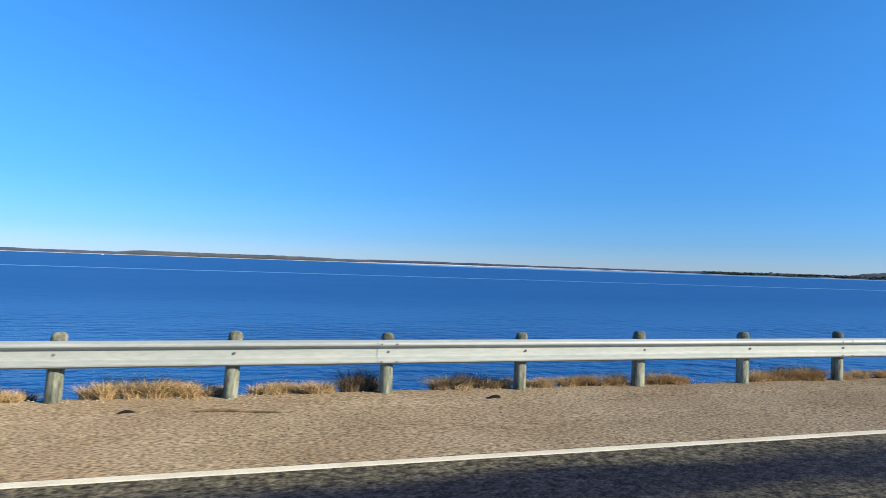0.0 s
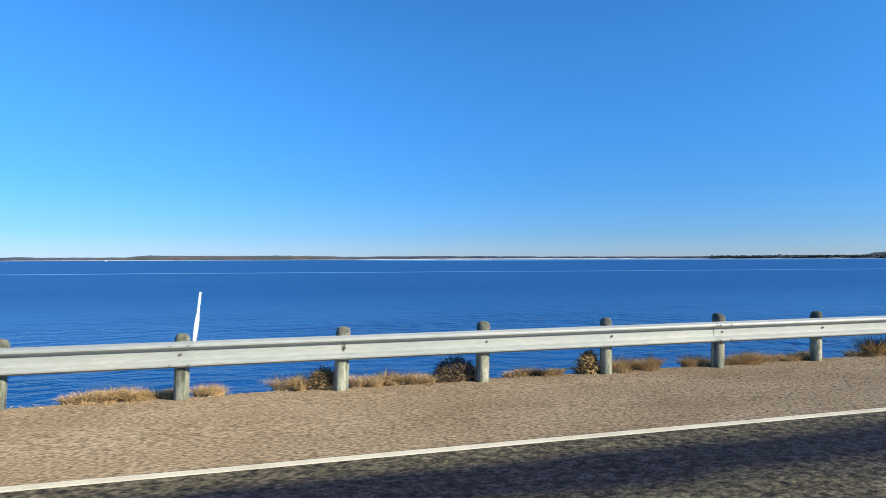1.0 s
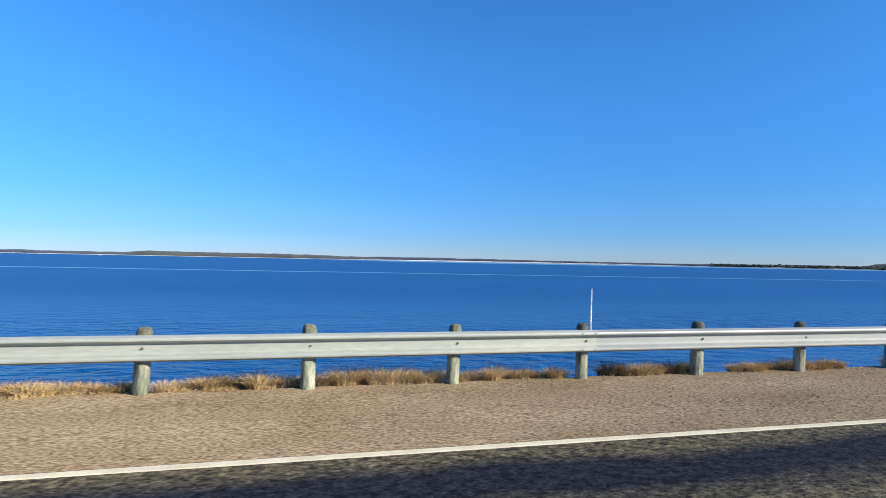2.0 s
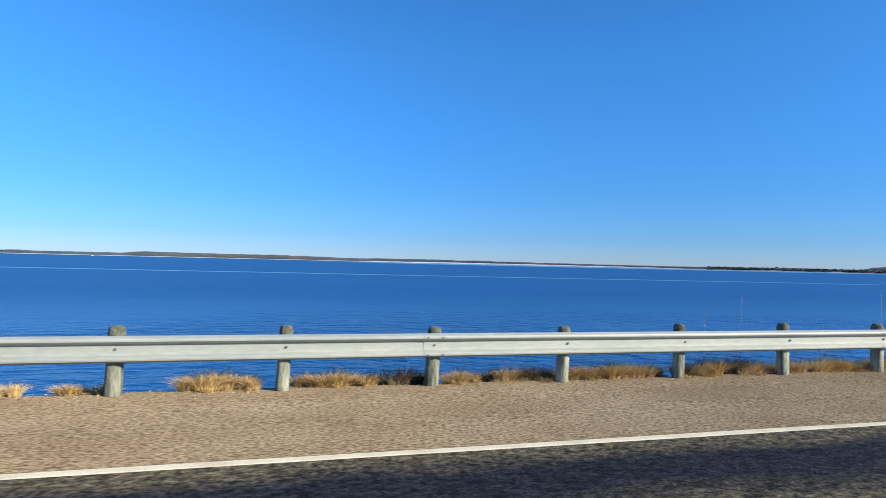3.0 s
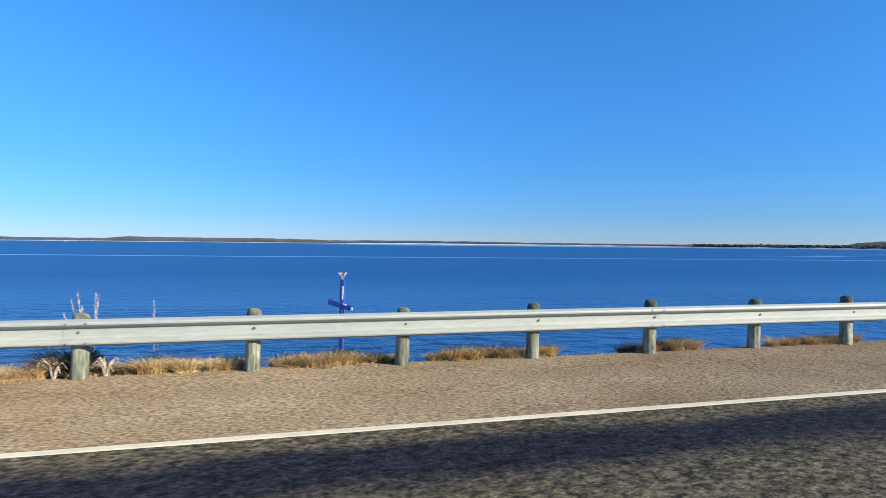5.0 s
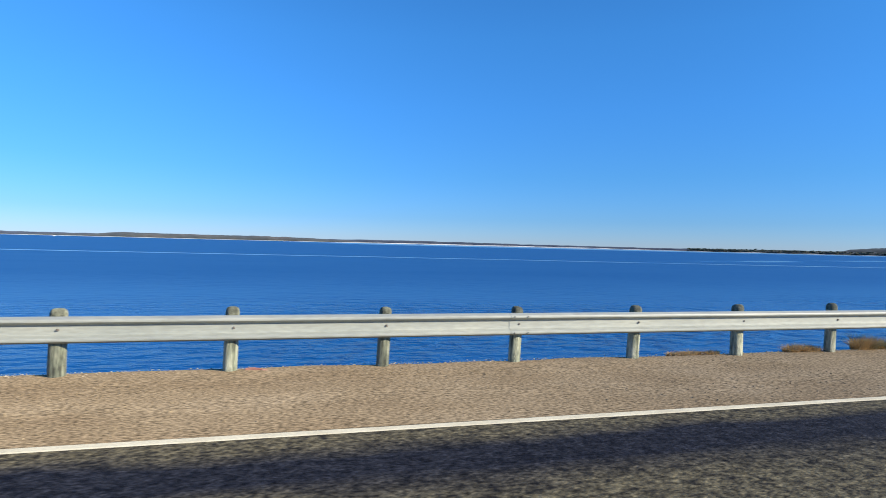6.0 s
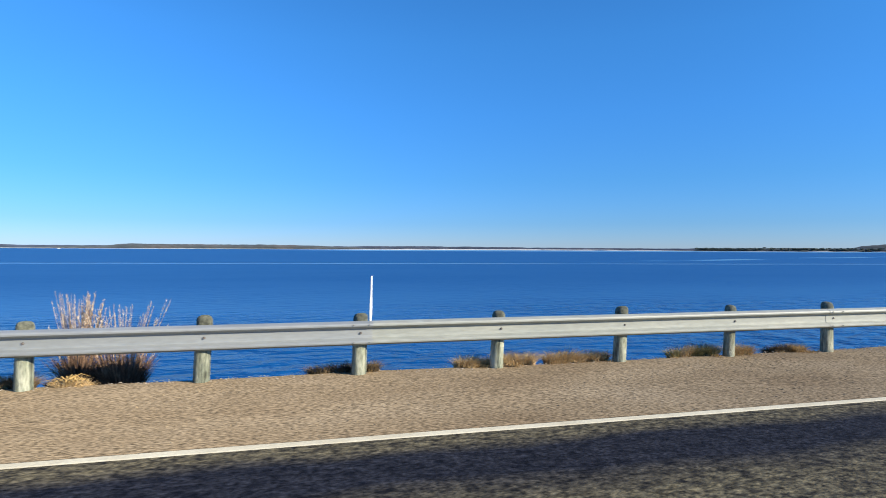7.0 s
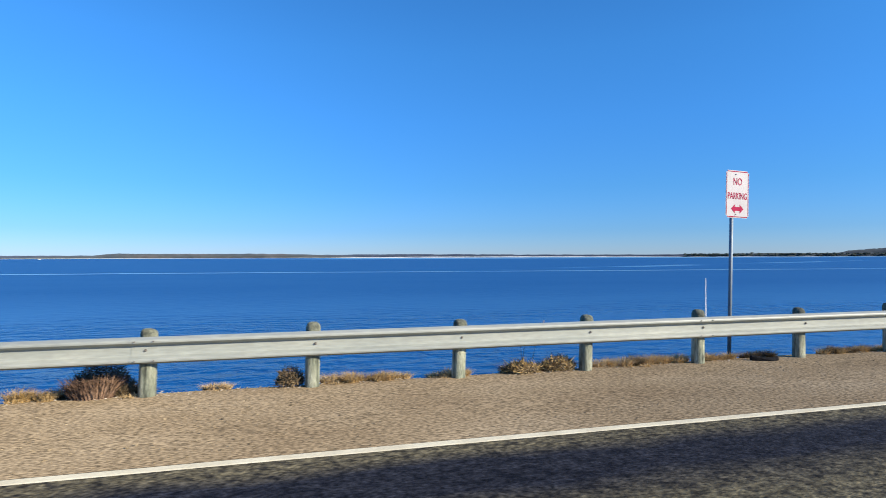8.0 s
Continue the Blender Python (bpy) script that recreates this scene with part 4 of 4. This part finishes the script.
# ---- litter and stones ----
def flat_scrap(name, i_x, y, z, length, width, turn, mat, label, category, seed, thick=0.012):
    r = random.Random(seed)
    bm = bmesh.new()
    n = 7
    top, bot = [], []
    for k in range(n + 1):
        f = k / n
        cx = (f - 0.5) * length
        w = width * (0.35 + 0.65 * math.sin(math.pi * (0.1 + 0.8 * f))) * r.uniform(0.75, 1.2)
        bend = 0.02 * math.sin(f * 4 + seed) + thick
        cy = 0.06 * length * math.sin(f * 5 + seed)
        top.append([bm.verts.new((cx, cy - w / 2, bend)), bm.verts.new((cx, cy, bend + thick)), bm.verts.new((cx, cy + w / 2, bend * 0.8))])
        bot.append([bm.verts.new((cx, cy - w / 2, -0.01)), bm.verts.new((cx, cy + w / 2, -0.01))])
    for k in range(n):
        for s in range(2):
            bm.faces.new((top[k][s], top[k + 1][s], top[k + 1][s + 1], top[k][s + 1]))
        bm.faces.new((bot[k][0], top[k][0], top[k + 1][0], bot[k + 1][0])[::-1])
        bm.faces.new((bot[k][1], top[k][2], top[k + 1][2], bot[k + 1][1]))
    for k in (0, n):
        bm.faces.new((bot[k][0], top[k][0], top[k][1], top[k][2], bot[k][1]))
    ob = new(name, bm_mesh(name, bm, mat))
    ob.matrix_basis = pose(i_x, y, z, 0, 0, turn)
    return tagged(ob, label, category)


TYRE = "torn black tyre strip lying on the gravel"
flat_scrap("tyre_scrap", 191.56, -1.2, 0.03, 0.42, 0.15, -38, RUBBER, TYRE, "tyre scrap", 1, 0.016)
flat_scrap("tyre_scrap", 206.85, -0.02, 0.012, 0.42, 0.12, -12, RUBBER, TYRE, "tyre scrap", 2, 0.03)
flat_scrap("tyre_scrap", 35.36, -0.37, 0.01, 0.17, 0.08, 25, RUBBER, TYRE, "tyre scrap", 3, 0.02)
flat_scrap("tyre_scrap", 14.17, -0.12, 0.005, 0.16, 0.06, 5, RUBBER, TYRE, "tyre scrap", 4, 0.015)
flat_scrap("bark_scrap", 1.29, -0.40, 0.0, 0.24, 0.06, 10, RUBBER, "dark scrap of bark on the gravel", "bark", 5)
flat_scrap("bark_scrap", -2.9, -0.55, 0.0, 0.2, 0.04, 20, RUBBER, "dark scrap of bark on the gravel", "bark", 6)
flat_scrap("cloth", 148.95, 0.05, 0.0, 0.4, 0.035, -4, CLOTH, "faded red cloth lying at a post foot", "cloth", 7, 0.008)


def stick(name, pts, radius, mat, label, at, turn=0):
    bm = bmesh.new()
    tube(bm, pts, [radius * (1 - 0.5 * k / len(pts)) for k in range(len(pts))], 6)
    ob = new(name, bm_mesh(name, bm, mat))
    ob.matrix_basis = pose(*at, 0, 0, turn)
    return tagged(ob, label, "stick")


stick("branch", [(0, 0, 0), (0.3, -0.03, 0.012), (0.62, -0.12, 0.005), (0.88, -0.17, 0.0)], 0.018, BRUSH, "brown stick lying on the gravel", (-2.18, -0.63, 0.025))
stick("branch", [(0, 0, 0), (0.1, 0.03, 0.03), (0.22, 0.02, 0.01), (0.15, 0.05, 0.0)], 0.013, RUBBER, "thin dark twig on the gravel", (187.4, -0.9, 0.035), 15)
stick("branch", [(0, 0, 0), (0.14, 0.02, 0.05), (0.3, 0.0, 0.06), (0.42, 0.02, 0.02)], 0.018, DRIFT, "bleached driftwood branch by a post", (27.85, 0.28, 0.0), 8)

def twig_bush(i, y, size, count, seed, flat=1.0, mat=DRIFT):
    """Bleached dead twigs arching out of one root."""
    r = random.Random(seed)
    bm = bmesh.new()
    for _ in range(count):
        a, q = r.uniform(0, 6.283), size * r.uniform(0.5, 1.0)
        d = Vector((math.cos(a), math.sin(a) * 0.5, 0))
        top = size * flat * r.uniform(0.5, 1.1)
        tube(bm, [(0, 0, -0.05), d * q * 0.25 + Vector((0, 0, top * 0.7)), d * q * 0.6 + Vector((0, 0, top)), d * q + Vector((0, 0, top * r.uniform(0.4, 0.9)))],
             [0.009, 0.007, 0.005, 0.002], 5)
    ob = new("dead_bush", bm_mesh("dead_bush", bm, mat))
    ob.matrix_basis = pose(i * STEP, y, bank_z(y))
    return tagged(ob, "bleached bare twigs of a dead bush by a post", "bush")


twig_bush(63.84, 0.16, 0.24, 20, 71)
twig_bush(64.12, 0.2, 0.2, 12, 74)
twig_bush(90.2, 0.22, 0.28, 24, 73, 0.45, GRASS)
twig_bush(14.86, 0.35, 0.22, 10, 72)


def pebbles(name, count, x0, x1, y0, y1, size, mat, label, seed, skew=1.0):
    r = random.Random(seed)
    verts, faces = [], []
    for _ in range(count):
        x = r.uniform(x0, x1)
        y = y1 - (y1 - y0) * r.random() ** skew
        z = 0.063 * min(1, max(0, -y / 2.6)) - (0.03 if y > 0.3 else 0)
        s = size * (0.5 + 1.3 * r.random() ** 3)
        k = len(verts)
        a0 = r.uniform(0, 6)
        for q in range(4):
            a = a0 + q * 1.571
            verts.append((x + s * math.cos(a) * r.uniform(0.6, 1.2), y + s * math.sin(a) * r.uniform(0.6, 1.0), z + s * 0.1 * r.uniform(-1, 1)))
        verts.append((x, y, z + s * r.uniform(0.35, 0.7)))
        for q in range(4):
            faces.append((k + q, k + (q + 1) % 4, k + 4))
    return tagged(new(name, mesh(name, verts, faces, mat)), label, "stones", kind="stuff")


pebbles("gravel_stones", 60000, -12, 225, -2.55, 0.25, 0.0115, STONE, "loose tan stones on the gravel shoulder", 61)
pebbles("edge_rubble", 22000, -12, 225, 0.0, 0.36, 0.012, RUBBLE, "pale rubble stones along the shoulder edge", 62)

# a small white boat far out on the lake
bm = bmesh.new()
hull = [(-4, 0, 0.9), (-3.6, 1.1, 0.8), (2.0, 1.2, 1.0), (4.6, 0, 1.4), (2.0, -1.2, 1.0), (-3.6, -1.1, 0.8)]
top = [bm.verts.new(p) for p in hull]
low = [bm.verts.new((x * 0.85, y * 0.6, -0.3)) for x, y, z in hull]
for k in range(6):
    bm.faces.new((top[k], top[(k + 1) % 6], low[(k + 1) % 6], low[k]))
bm.faces.new(top)
box_bm(bm, 2.2, 1.5, 1.2, (0.2, 0, 1.6), 0.1)
boat = new("boat", bm_mesh("boat", bm, MARKER))
boat.matrix_basis = pose(-560, 2000, SHORE_Z, 0, 0, 15)
tagged(boat, "small white motor boat far out on the lake", "boat")
